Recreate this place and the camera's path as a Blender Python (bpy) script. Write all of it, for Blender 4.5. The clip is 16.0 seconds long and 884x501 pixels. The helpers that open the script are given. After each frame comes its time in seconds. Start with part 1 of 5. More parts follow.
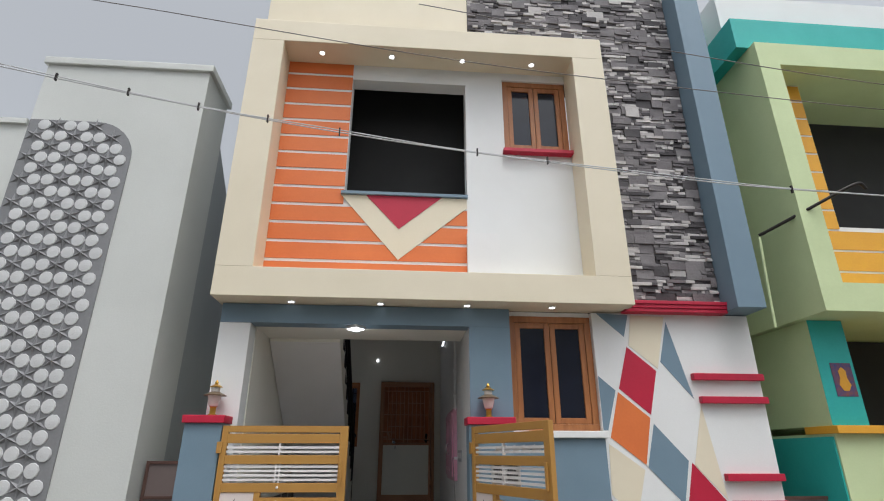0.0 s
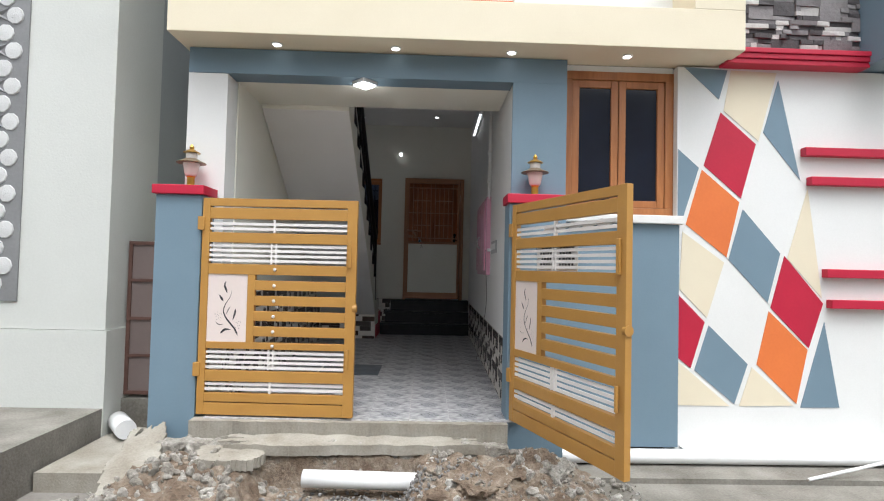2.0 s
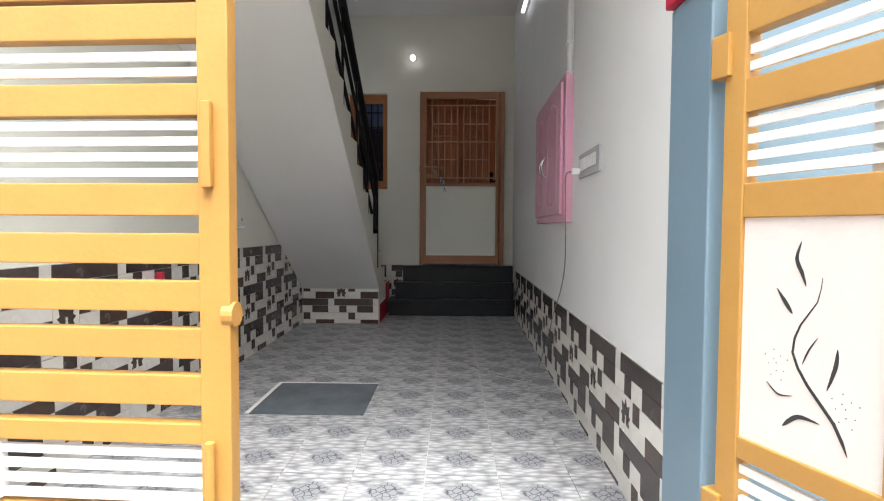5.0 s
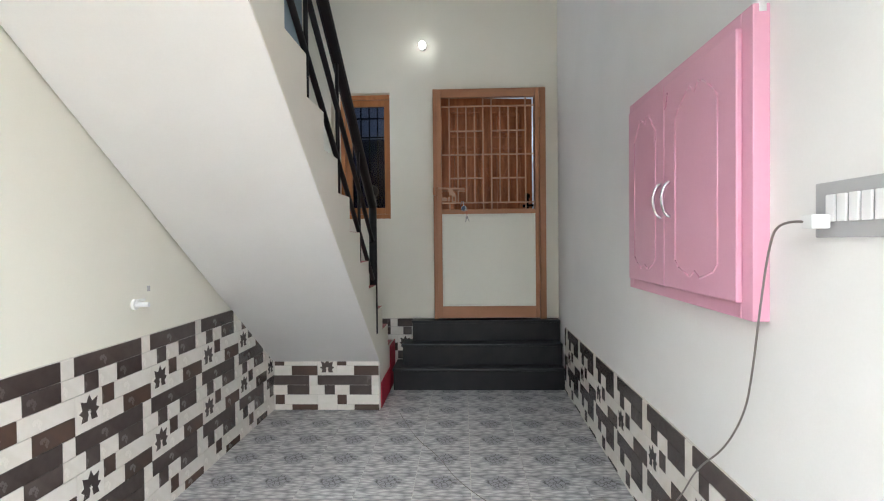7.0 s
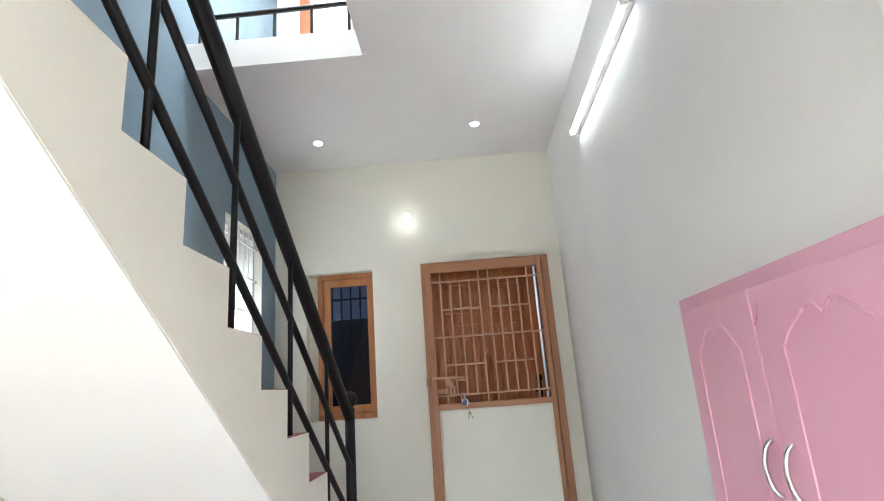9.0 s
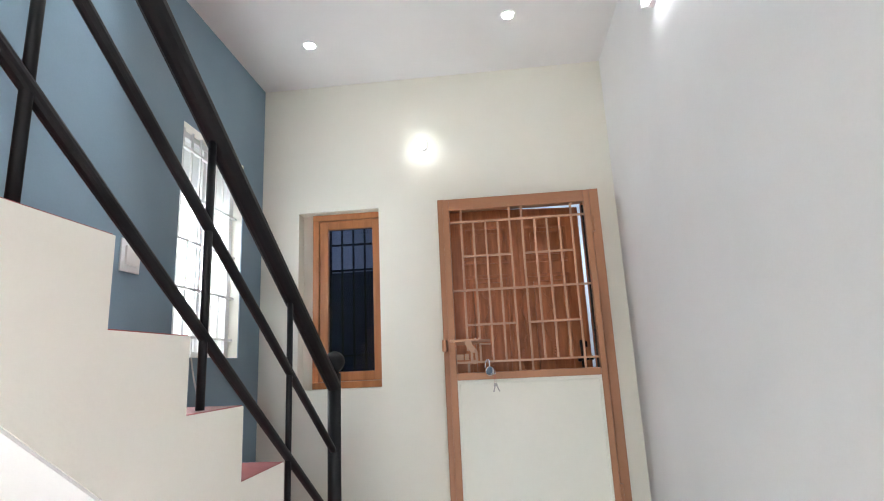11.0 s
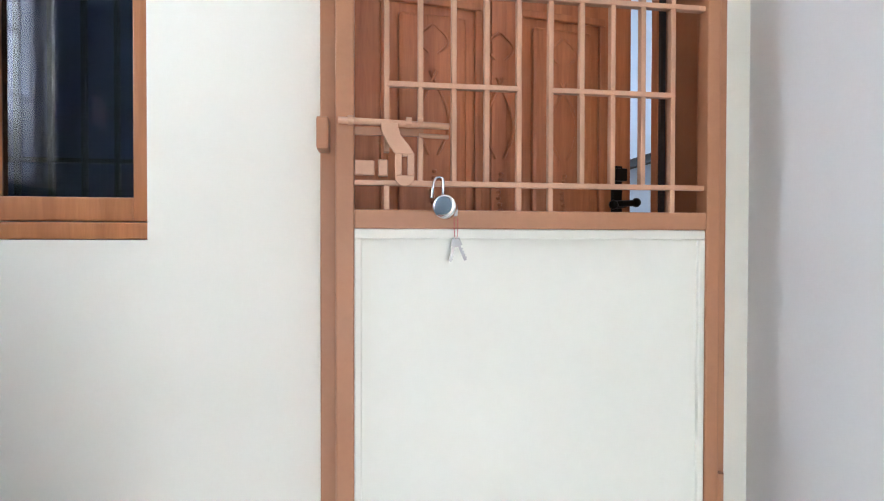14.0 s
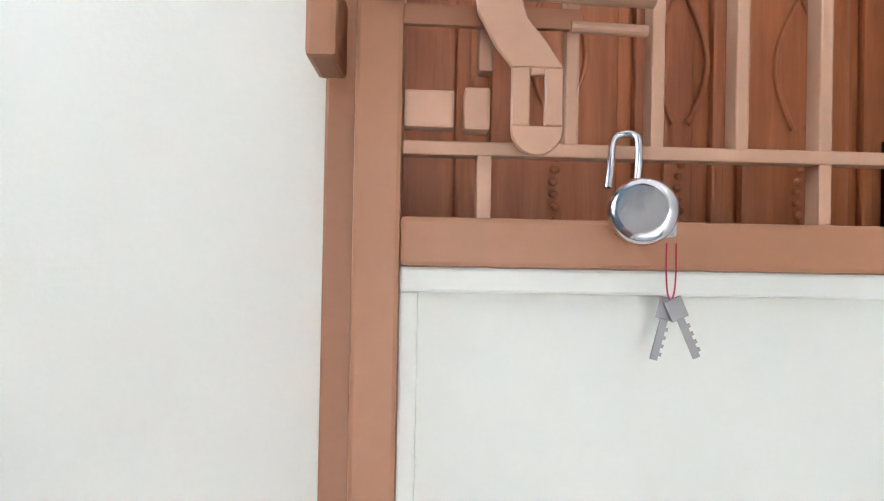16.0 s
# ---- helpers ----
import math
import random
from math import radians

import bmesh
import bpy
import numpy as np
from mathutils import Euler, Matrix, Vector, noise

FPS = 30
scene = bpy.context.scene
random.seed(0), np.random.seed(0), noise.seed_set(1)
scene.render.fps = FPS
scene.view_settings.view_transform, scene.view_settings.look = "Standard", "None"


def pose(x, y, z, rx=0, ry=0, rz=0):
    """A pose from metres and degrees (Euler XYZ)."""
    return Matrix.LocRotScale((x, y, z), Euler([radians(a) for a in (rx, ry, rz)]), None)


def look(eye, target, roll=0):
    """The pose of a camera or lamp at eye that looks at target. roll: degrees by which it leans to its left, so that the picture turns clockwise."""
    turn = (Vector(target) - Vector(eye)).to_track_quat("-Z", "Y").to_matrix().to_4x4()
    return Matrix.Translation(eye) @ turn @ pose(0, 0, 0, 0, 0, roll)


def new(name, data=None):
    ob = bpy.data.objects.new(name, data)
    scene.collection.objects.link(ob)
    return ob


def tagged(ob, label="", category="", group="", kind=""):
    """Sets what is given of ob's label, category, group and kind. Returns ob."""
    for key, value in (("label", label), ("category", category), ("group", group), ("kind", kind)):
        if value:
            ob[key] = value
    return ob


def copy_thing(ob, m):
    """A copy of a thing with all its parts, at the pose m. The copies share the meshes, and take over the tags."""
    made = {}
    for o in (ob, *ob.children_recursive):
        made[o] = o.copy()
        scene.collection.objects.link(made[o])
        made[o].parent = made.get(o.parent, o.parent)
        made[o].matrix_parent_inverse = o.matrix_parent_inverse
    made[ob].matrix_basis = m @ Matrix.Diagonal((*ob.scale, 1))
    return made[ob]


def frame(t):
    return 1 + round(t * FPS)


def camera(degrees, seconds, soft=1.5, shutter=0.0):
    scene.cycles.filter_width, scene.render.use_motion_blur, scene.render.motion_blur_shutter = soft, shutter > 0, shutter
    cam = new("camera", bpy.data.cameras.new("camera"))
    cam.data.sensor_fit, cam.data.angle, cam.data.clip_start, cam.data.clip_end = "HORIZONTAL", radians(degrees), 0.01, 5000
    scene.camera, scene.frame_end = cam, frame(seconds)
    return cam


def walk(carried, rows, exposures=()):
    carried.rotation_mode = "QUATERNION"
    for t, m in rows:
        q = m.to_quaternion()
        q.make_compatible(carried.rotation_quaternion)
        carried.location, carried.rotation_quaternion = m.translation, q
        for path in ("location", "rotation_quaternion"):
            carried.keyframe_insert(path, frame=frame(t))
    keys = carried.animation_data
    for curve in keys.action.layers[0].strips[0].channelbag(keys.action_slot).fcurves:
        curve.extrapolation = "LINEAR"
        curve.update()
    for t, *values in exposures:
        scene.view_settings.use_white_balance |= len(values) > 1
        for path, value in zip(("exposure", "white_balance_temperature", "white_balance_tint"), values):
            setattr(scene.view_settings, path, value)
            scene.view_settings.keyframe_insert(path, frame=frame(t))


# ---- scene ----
cam = camera(80.1, 16.0, soft=1.1)
PATH = [
    (0, (0.103, -5.429, 1.361), (0.253, -3.571, 2.086), 0.1),
    (0.5, (0.127, -5.259, 1.287), (0.275, -3.329, 1.789), 0.7),
    (1, (0.129, -4.942, 1.219), (0.254, -2.971, 1.53), 1.0),
    (1.5, (0.089, -4.522, 1.164), (0.193, -2.532, 1.335), 1.5),
    (2, (0.168, -4.115, 1.131), (0.228, -2.117, 1.196), 1.3),
    (2.5, (0.138, -3.65, 1.044), (0.17, -1.65, 1.035), 1.0),
    (3, (0.154, -3.213, 1.026), (0.167, -1.214, 0.969), 0.9),
    (3.5, (0.205, -2.82, 1.029), (0.18, -0.822, 0.952), 0.9),
    (6, (0.16, -0.529, 1.013), (0.108, 1.468, 0.929), -0.2),
    (6.5, (0.141, -0.149, 1.168), (0.056, 1.847, 1.082), -0.2),
    (7, (0.036, 0.169, 1.292), (-0.041, 2.167, 1.255), -0.6),
    (7.5, (0.024, 0.29, 1.492), (-0.026, 2.287, 1.597), -0.6),
    (8, (0.115, 0.325, 1.642), (0.1, 2.306, 1.92), -0.7),
    (8.5, (0.107, 0.489, 1.688), (0.125, 2.45, 2.083), -1.9),
    (9, (0.071, 0.847, 1.681), (0.02, 2.78, 2.19), -4.2),
    (11.5, (0.096, 2.012, 1.593), (-0.095, 3.975, 1.923), -2.5),
    (12, (0.082, 2.411, 1.506), (0.004, 4.405, 1.639), -0.2),
    (12.5, (0.056, 2.776, 1.467), (0.08, 4.775, 1.524), 0.2),
    (13, (0.05, 3.131, 1.523), (0.168, 5.127, 1.497), 0.3),
    (13.5, (-0.081, 3.458, 1.521), (0.147, 5.444, 1.48), 0.3),
    (14, (-0.107, 3.732, 1.497), (0.163, 5.713, 1.471), 0.1),
    (14.5, (-0.089, 3.979, 1.535), (0.19, 5.958, 1.469), 0.4),
    (15, (-0.169, 4.129, 1.537), (0.07, 6.114, 1.478), 1.0),
    (15.5, (-0.196, 4.218, 1.516), (-0.049, 6.213, 1.512), 1.4),
    (16, (-0.122, 4.455, 1.541), (-0.052, 6.454, 1.553), 1.1),
]
walk(cam, [(t, look(eye, target, roll)) for t, eye, target, roll in PATH],
     [(0.0, -0.36, 6200, 9), (1.0, -0.06, 6180, 8), (2.5, 0.44, 6200, 8), (3.7, 0.92, 6200, 7), (5.8, 2.06, 6380, 7), (7.0, 2.78, 6250, 5), (8.0, 3.05, 6150, 4), (9.0, 3.27, 6200, 5), (11.5, 3.76, 6200, 8), (12.5, 4.12, 6000, 8), (16.0, 4.08, 5850, 8)])
SKY = 0.25

# ---- light ----
world = bpy.data.worlds.new("world")
scene.world = world
world.use_nodes = True
wn = world.node_tree
sky = wn.nodes.new("ShaderNodeTexSky")
sky.sky_type = "NISHITA"
sky.sun_disc = False
sky.sun_elevation = radians(69)
sky.sun_rotation = radians(160)
sky.dust_density = 7.0
hsv = wn.nodes.new("ShaderNodeHueSaturation")
hsv.inputs["Saturation"].default_value = 0.14
hsv.inputs["Value"].default_value = 1.0
wn.links.new(sky.outputs["Color"], hsv.inputs["Color"])
wn.links.new(hsv.outputs["Color"], wn.nodes["Background"].inputs["Color"])
wn.nodes["Background"].inputs["Strength"].default_value = SKY
sun = new("sun", bpy.data.lights.new("sun", "SUN"))
sun.data.energy, sun.data.angle, sun.data.color = 0.5, radians(25), (1.0, 0.97, 0.92)
sun.matrix_world = look((-1.5, -7.2, 20), (0, 0, 0))


def lamp(name, place, watts, colour=(1.0, 0.97, 0.92), radius=0.05):
    ob = new(name, bpy.data.lights.new(name, "POINT"))
    ob.data.energy, ob.data.color, ob.data.shadow_soft_size = watts, colour, radius
    ob.location = place
    return ob


lamp("room_light", (0.9, 6.6, 2.6), 2.2, (0.85, 0.93, 1.0))
# area lamp added outside the stair window's pane to brighten the rear hall
window_fill = new("stair_window_fill", bpy.data.lights.new("stair_window_fill", "AREA"))
window_fill.data.shape, window_fill.data.size, window_fill.data.size_y = "RECTANGLE", 0.58, 1.12
window_fill.data.energy, window_fill.data.color = 1.5, (0.96, 0.98, 1.0)
window_fill.matrix_world = look((-1.60, 4.435, 2.325), (0.0, 4.435, 2.325), 90)
lamp("porch_light", (-0.37, 0.2, 2.52), 1)


# ---- materials ----
def mat(name, a, b=None, rough=0.6, metal=0.0, grain=40.0, patch=2.5, bump=0.12, spread=0.08, random_amount=0.0, coat=0.0):
    """A surface with colour a towards b in patches, fine grain and relief."""
    m = bpy.data.materials.new(name)
    m.use_nodes = True
    n, l = m.node_tree.nodes, m.node_tree.links
    p = n["Principled BSDF"]
    b = b or tuple(c * (1 - spread) for c in a)
    tex = n.new("ShaderNodeTexCoord")
    big = n.new("ShaderNodeTexNoise")
    big.inputs["Scale"].default_value, big.inputs["Detail"].default_value = patch, 5
    fine = n.new("ShaderNodeTexNoise")
    fine.inputs["Scale"].default_value, fine.inputs["Detail"].default_value = grain, 4
    for t in (big, fine):
        l.new(tex.outputs["Object"], t.inputs["Vector"])
    add = n.new("ShaderNodeMath")
    add.operation = "MULTIPLY_ADD"
    l.new(fine.outputs["Fac"], add.inputs[0])
    add.inputs[1].default_value = 0.4
    l.new(big.outputs["Fac"], add.inputs[2])
    last = add
    if random_amount:
        info = n.new("ShaderNodeObjectInfo")
        extra = n.new("ShaderNodeMath")
        extra.operation = "MULTIPLY_ADD"
        l.new(info.outputs["Random"], extra.inputs[0])
        extra.inputs[1].default_value = random_amount
        l.new(add.outputs[0], extra.inputs[2])
        last = extra
    ramp = n.new("ShaderNodeMapRange")
    ramp.inputs[1].default_value, ramp.inputs[2].default_value = 0.45, 0.95 + random_amount
    l.new(last.outputs[0], ramp.inputs[0])
    mix = n.new("ShaderNodeMix")
    mix.data_type = "RGBA"
    mix.inputs[6].default_value, mix.inputs[7].default_value = (*a, 1), (*b, 1)
    l.new(ramp.outputs[0], mix.inputs[0])
    l.new(mix.outputs[2], p.inputs["Base Color"])
    vary = n.new("ShaderNodeMapRange")
    vary.inputs[3].default_value, vary.inputs[4].default_value = max(rough - 0.08, 0.02), min(rough + 0.08, 1)
    l.new(big.outputs["Fac"], vary.inputs[0])
    l.new(vary.outputs[0], p.inputs["Roughness"])
    p.inputs["Metallic"].default_value = metal
    p.inputs["Coat Weight"].default_value = coat
    bm_ = n.new("ShaderNodeBump")
    bm_.inputs["Strength"].default_value, bm_.inputs["Distance"].default_value = bump, 0.01
    l.new(fine.outputs["Fac"], bm_.inputs["Height"])
    l.new(bm_.outputs["Normal"], p.inputs["Normal"])
    return m


def wood(name, a, b, rough=0.4, scale=3.0):
    """Grain along z."""
    m = mat(name, a, b, rough, grain=18, patch=4)
    n, l = m.node_tree.nodes, m.node_tree.links
    mp = n.new("ShaderNodeMapping")
    mp.inputs["Scale"].default_value = (scale * 6, scale * 6, scale * 0.5)
    tex = [x for x in n if x.type == "TEX_COORD"][0]
    l.new(tex.outputs["Object"], mp.inputs["Vector"])
    for t in [x for x in n if x.type == "TEX_NOISE"]:
        l.new(mp.outputs["Vector"], t.inputs["Vector"])
        t.inputs["Scale"].default_value = 1.0 if t.inputs["Scale"].default_value < 10 else 6.0
        t.inputs["Distortion"].default_value = 0.6
    return m


def glow(name, colour, strength):
    m = bpy.data.materials.new(name)
    m.use_nodes = True
    p = m.node_tree.nodes["Principled BSDF"]
    p.inputs["Base Color"].default_value = (*colour, 1)
    p.inputs["Emission Color"].default_value = (*colour, 1)
    p.inputs["Emission Strength"].default_value = strength
    return m


def glass(name, colour=(1, 1, 1), rough=0.02):
    m = bpy.data.materials.new(name)
    m.use_nodes = True
    p = m.node_tree.nodes["Principled BSDF"]
    p.inputs["Base Color"].default_value = (*colour, 1)
    p.inputs["Roughness"].default_value = rough
    p.inputs["Transmission Weight"].default_value = 1.0
    return m


def floor_print(name):
    """Printed grey mosaic tile: rings of small stones on a broken light ground."""
    m = bpy.data.materials.new(name)
    m.use_nodes = True
    n, l = m.node_tree.nodes, m.node_tree.links
    p = n["Principled BSDF"]
    tex = n.new("ShaderNodeTexCoord")
    cells = n.new("ShaderNodeTexVoronoi")
    cells.feature = "DISTANCE_TO_EDGE"
    cells.inputs["Scale"].default_value = 34
    tone = n.new("ShaderNodeTexVoronoi")
    tone.inputs["Scale"].default_value = 34
    big = n.new("ShaderNodeTexNoise")
    big.inputs["Scale"].default_value = 60
    l.new(tex.outputs["Object"], cells.inputs["Vector"])
    l.new(tex.outputs["Object"], tone.inputs["Vector"])
    l.new(tex.outputs["Object"], big.inputs["Vector"])
    # squashed row pattern for the pale ground
    mp = n.new("ShaderNodeMapping")
    mp.inputs["Scale"].default_value = (18, 48, 1)
    l.new(tex.outputs["Object"], mp.inputs["Vector"])
    rows = n.new("ShaderNodeTexVoronoi")
    rows.inputs["Scale"].default_value = 1
    l.new(mp.outputs["Vector"], rows.inputs["Vector"])
    # round motif in the tile's middle
    leng = n.new("ShaderNodeVectorMath")
    leng.operation = "LENGTH"
    l.new(tex.outputs["Object"], leng.inputs[0])
    disc = n.new("ShaderNodeMapRange")
    disc.inputs[1].default_value, disc.inputs[2].default_value = 0.115, 0.085
    wob = n.new("ShaderNodeMath")
    wob.operation = "MULTIPLY_ADD"
    l.new(tone.outputs["Distance"], wob.inputs[0])
    wob.inputs[1].default_value = 0.05
    l.new(leng.outputs["Value"], wob.inputs[2])
    l.new(wob.outputs[0], disc.inputs[0])
    line = n.new("ShaderNodeMapRange")
    line.inputs[1].default_value, line.inputs[2].default_value = 0.02, 0.10
    l.new(cells.outputs["Distance"], line.inputs[0])
    stone = n.new("ShaderNodeMix")
    stone.data_type = "RGBA"
    stone.inputs[6].default_value, stone.inputs[7].default_value = (0.04, 0.04, 0.045, 1), (0.26, 0.26, 0.28, 1)
    l.new(line.outputs[0], stone.inputs[0])
    pale = n.new("ShaderNodeMix")
    pale.data_type = "RGBA"
    pale.inputs[6].default_value, pale.inputs[7].default_value = (0.66, 0.65, 0.65, 1), (0.11, 0.11, 0.122, 1)
    l.new(rows.outputs["Distance"], pale.inputs[0])
    both = n.new("ShaderNodeMix")
    both.data_type = "RGBA"
    l.new(disc.outputs[0], both.inputs[0])
    l.new(pale.outputs[2], both.inputs[6])
    l.new(stone.outputs[2], both.inputs[7])
    l.new(both.outputs[2], p.inputs["Base Color"])
    p.inputs["Roughness"].default_value = 0.32
    bump = n.new("ShaderNodeBump")
    bump.inputs["Strength"].default_value, bump.inputs["Distance"].default_value = 0.1, 0.003
    l.new(big.outputs["Fac"], bump.inputs["Height"])
    l.new(bump.outputs["Normal"], p.inputs["Normal"])
    return m


CREAM_IN = mat("cream_wall_paint", (0.80, 0.785, 0.70), (0.77, 0.755, 0.67), 0.55, grain=120, bump=0.05)
WHITE_IN = mat("white_wall_paint", (0.80, 0.79, 0.78), (0.76, 0.75, 0.74), 0.55, grain=120, bump=0.05)
WHITE = mat("white_facade_paint", (0.80, 0.80, 0.79), (0.73, 0.73, 0.71), 0.6, grain=90, patch=1.2, bump=0.08)
CREAM = mat("cream_facade_paint", (0.77, 0.69, 0.53), (0.73, 0.65, 0.49), 0.6, grain=90, bump=0.08)
BLUE = mat("slate_blue_paint", (0.18, 0.26, 0.325), (0.16, 0.235, 0.295), 0.5, grain=90, bump=0.08)
ORANGE = mat("orange_paint", (0.74, 0.19, 0.045), (0.68, 0.165, 0.04), 0.55, bump=0.08)
RED = mat("crimson_paint", (0.50, 0.012, 0.045), (0.44, 0.010, 0.04), 0.5, bump=0.08)
BLACK_STONE = mat("polished_black_granite", (0.007, 0.007, 0.009), (0.018, 0.018, 0.021), 0.34, grain=150, patch=9, bump=0.03)
RAIL_BLACK = mat("black_enamel", (0.005, 0.005, 0.006), (0.009, 0.009, 0.010), 0.45, bump=0.05)
for dull in (BLACK_STONE, RAIL_BLACK):
    dull.node_tree.nodes["Principled BSDF"].inputs["Specular IOR Level"].default_value = 0.28
PINK = mat("pink_enamel", (0.72, 0.37, 0.49), (0.68, 0.34, 0.46), 0.32, grain=60, bump=0.04, coat=0.2)
GOLD = mat("mustard_gate_paint", (0.46, 0.245, 0.06), (0.41, 0.21, 0.05), 0.42, grain=70, patch=5, bump=0.08)
GATE_WHITE = mat("white_gate_paint", (0.80, 0.77, 0.75), None, 0.45)
LASER = mat("pale_laser_cut_sheet", (0.76, 0.66, 0.62), None, 0.45)
INK = mat("dark_cutout", (0.03, 0.03, 0.035), None, 0.7)
CONCRETE = mat("concrete", (0.27, 0.255, 0.225), (0.12, 0.108, 0.09), 0.9, grain=55, patch=3, bump=0.6)


def earth(name, tones, patch):
    """Broken ground: tones from dark to pale in clods, with chips and coarse relief."""
    m = mat(name, tones[0], tones[1], 0.95, grain=60, patch=patch, bump=0.9)
    n, l = m.node_tree.nodes, m.node_tree.links
    tex = [x for x in n if x.type == "TEX_COORD"][0]
    clod = n.new("ShaderNodeTexNoise")
    clod.inputs["Scale"].default_value, clod.inputs["Detail"].default_value, clod.inputs["Roughness"].default_value = patch * 1.3, 10, 0.72
    chip = n.new("ShaderNodeTexVoronoi")
    chip.inputs["Scale"].default_value = 55
    for t in (clod, chip):
        l.new(tex.outputs["Object"], t.inputs["Vector"])
    ramp = n.new("ShaderNodeValToRGB")
    for k, (at, c) in enumerate(zip((0.30, 0.44, 0.56, 0.70), tones)):
        e = ramp.color_ramp.elements[k] if k < 2 else ramp.color_ramp.elements.new(at)
        e.position, e.color = at, (*c, 1)
    l.new(clod.outputs["Fac"], ramp.inputs[0])
    grit = n.new("ShaderNodeMix")
    grit.data_type, grit.blend_type = "RGBA", "OVERLAY"
    grit.inputs[0].default_value = 0.22
    l.new(ramp.outputs[0], grit.inputs[6])
    grey = n.new("ShaderNodeRGBToBW")
    l.new(chip.outputs["Color"], grey.inputs[0])
    l.new(grey.outputs[0], grit.inputs[7])
    dry = n.new("ShaderNodeHueSaturation")
    dry.inputs["Saturation"].default_value = 0.85
    l.new(grit.outputs[2], dry.inputs["Color"])
    p = n["Principled BSDF"]
    l.new(dry.outputs[0], p.inputs["Base Color"])
    relief = n.new("ShaderNodeBump")
    relief.inputs["Strength"].default_value, relief.inputs["Distance"].default_value = 0.8, 0.03
    l.new(clod.outputs["Fac"], relief.inputs["Height"])
    fine = [x for x in n if x.type == "BUMP" and x != relief][0]
    l.new(fine.outputs["Normal"], relief.inputs["Normal"])
    l.new(relief.outputs["Normal"], p.inputs["Normal"])
    return m


RUBBLE = earth("earth_and_rubble", ((0.06, 0.036, 0.020), (0.15, 0.10, 0.062), (0.23, 0.175, 0.125), (0.36, 0.32, 0.26)), 4.0)
BROKEN = earth("broken_concrete", ((0.10, 0.085, 0.065), (0.24, 0.215, 0.18), (0.36, 0.335, 0.295), (0.46, 0.44, 0.40)), 5.0)
CEMENT = mat("poured_cement", (0.36, 0.335, 0.29), (0.20, 0.175, 0.14), 0.9, grain=70, patch=4, bump=0.35)
GRAVEL = mat("grey_gravel", (0.30, 0.29, 0.28), (0.10, 0.095, 0.09), 0.9, grain=60, patch=9, bump=0.5, random_amount=0.4)
ROAD = mat("dusty_road", (0.24, 0.22, 0.20), (0.15, 0.14, 0.125), 0.95, grain=30, patch=0.8, bump=0.7)
PVC = mat("white_plastic", (0.78, 0.78, 0.78), None, 0.35, bump=0.02)
GREYPLASTIC = mat("grey_plastic", (0.42, 0.42, 0.43), None, 0.4, bump=0.02)
CHROME = mat("chrome", (0.75, 0.75, 0.77), None, 0.12, 1.0, bump=0.02)
BRASS = mat("brass_lamp", (0.62, 0.36, 0.07), (0.5, 0.28, 0.05), 0.3, 0.9, bump=0.03)
BRONZE = mat("dull_bronze", (0.30, 0.23, 0.15), (0.20, 0.15, 0.10), 0.4, 0.6, bump=0.05)
DARKMETAL = mat("dark_metal", (0.035, 0.03, 0.028), None, 0.45, 0.6)
RUST = mat("rusty_brown_metal", (0.14, 0.07, 0.055), (0.09, 0.045, 0.035), 0.7, 0.2, bump=0.3)
STEELBROWN = mat("brown_gate_enamel", (0.42, 0.195, 0.095), (0.37, 0.165, 0.08), 0.4, grain=70, bump=0.05)
BARS = mat("light_brown_enamel", (0.56, 0.32, 0.20), (0.50, 0.28, 0.17), 0.4, grain=70, bump=0.05)
PANEL = mat("cream_panel_enamel", (0.76, 0.75, 0.67), (0.73, 0.72, 0.64), 0.4, bump=0.03)
TEAK = wood("teak", (0.60, 0.215, 0.085), (0.33, 0.10, 0.037), 0.36)
FRAMEWOOD = wood("varnished_frame_wood", (0.46, 0.19, 0.07), (0.31, 0.115, 0.04), 0.36)
TILE_DARK = mat("dark_brown_wall_tile", (0.042, 0.030, 0.028), (0.10, 0.078, 0.072), 0.25, grain=30, patch=8, bump=0.08, random_amount=0.35)
TILE_WHITE = mat("white_wall_tile", (0.82, 0.79, 0.75), (0.68, 0.64, 0.58), 0.25, grain=30, patch=8, bump=0.05, random_amount=0.3)
TILE_BROWN = mat("rust_brown_wall_tile", (0.105, 0.062, 0.046), (0.06, 0.042, 0.036), 0.25, grain=30, patch=8, bump=0.06, random_amount=0.3)
GROUT = mat("pale_grout", (0.60, 0.57, 0.53), None, 0.8)
FLOORPRINT = floor_print("printed_mosaic_tile")
STONES = (mat("grey_cladding_stone", (0.27, 0.25, 0.25), (0.13, 0.115, 0.12), 0.75, grain=40, patch=7, bump=0.6, random_amount=0.5),
          mat("pale_cladding_stone", (0.66, 0.63, 0.60), (0.42, 0.39, 0.38), 0.75, grain=40, patch=7, bump=0.5, random_amount=0.4),
          mat("dark_cladding_stone", (0.10, 0.09, 0.092), (0.035, 0.03, 0.033), 0.75, grain=40, patch=7, bump=0.6, random_amount=0.4))
STONE_JOINT = mat("cladding_joint", (0.10, 0.09, 0.09), None, 0.9)
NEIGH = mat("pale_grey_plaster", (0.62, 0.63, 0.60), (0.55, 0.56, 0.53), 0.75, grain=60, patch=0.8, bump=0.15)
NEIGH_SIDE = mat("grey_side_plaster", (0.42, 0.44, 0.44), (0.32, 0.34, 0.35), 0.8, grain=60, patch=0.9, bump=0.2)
PEBBLE = mat("white_relief_tile", (0.64, 0.64, 0.63), (0.54, 0.54, 0.54), 0.5, grain=70, bump=0.4, random_amount=0.3)
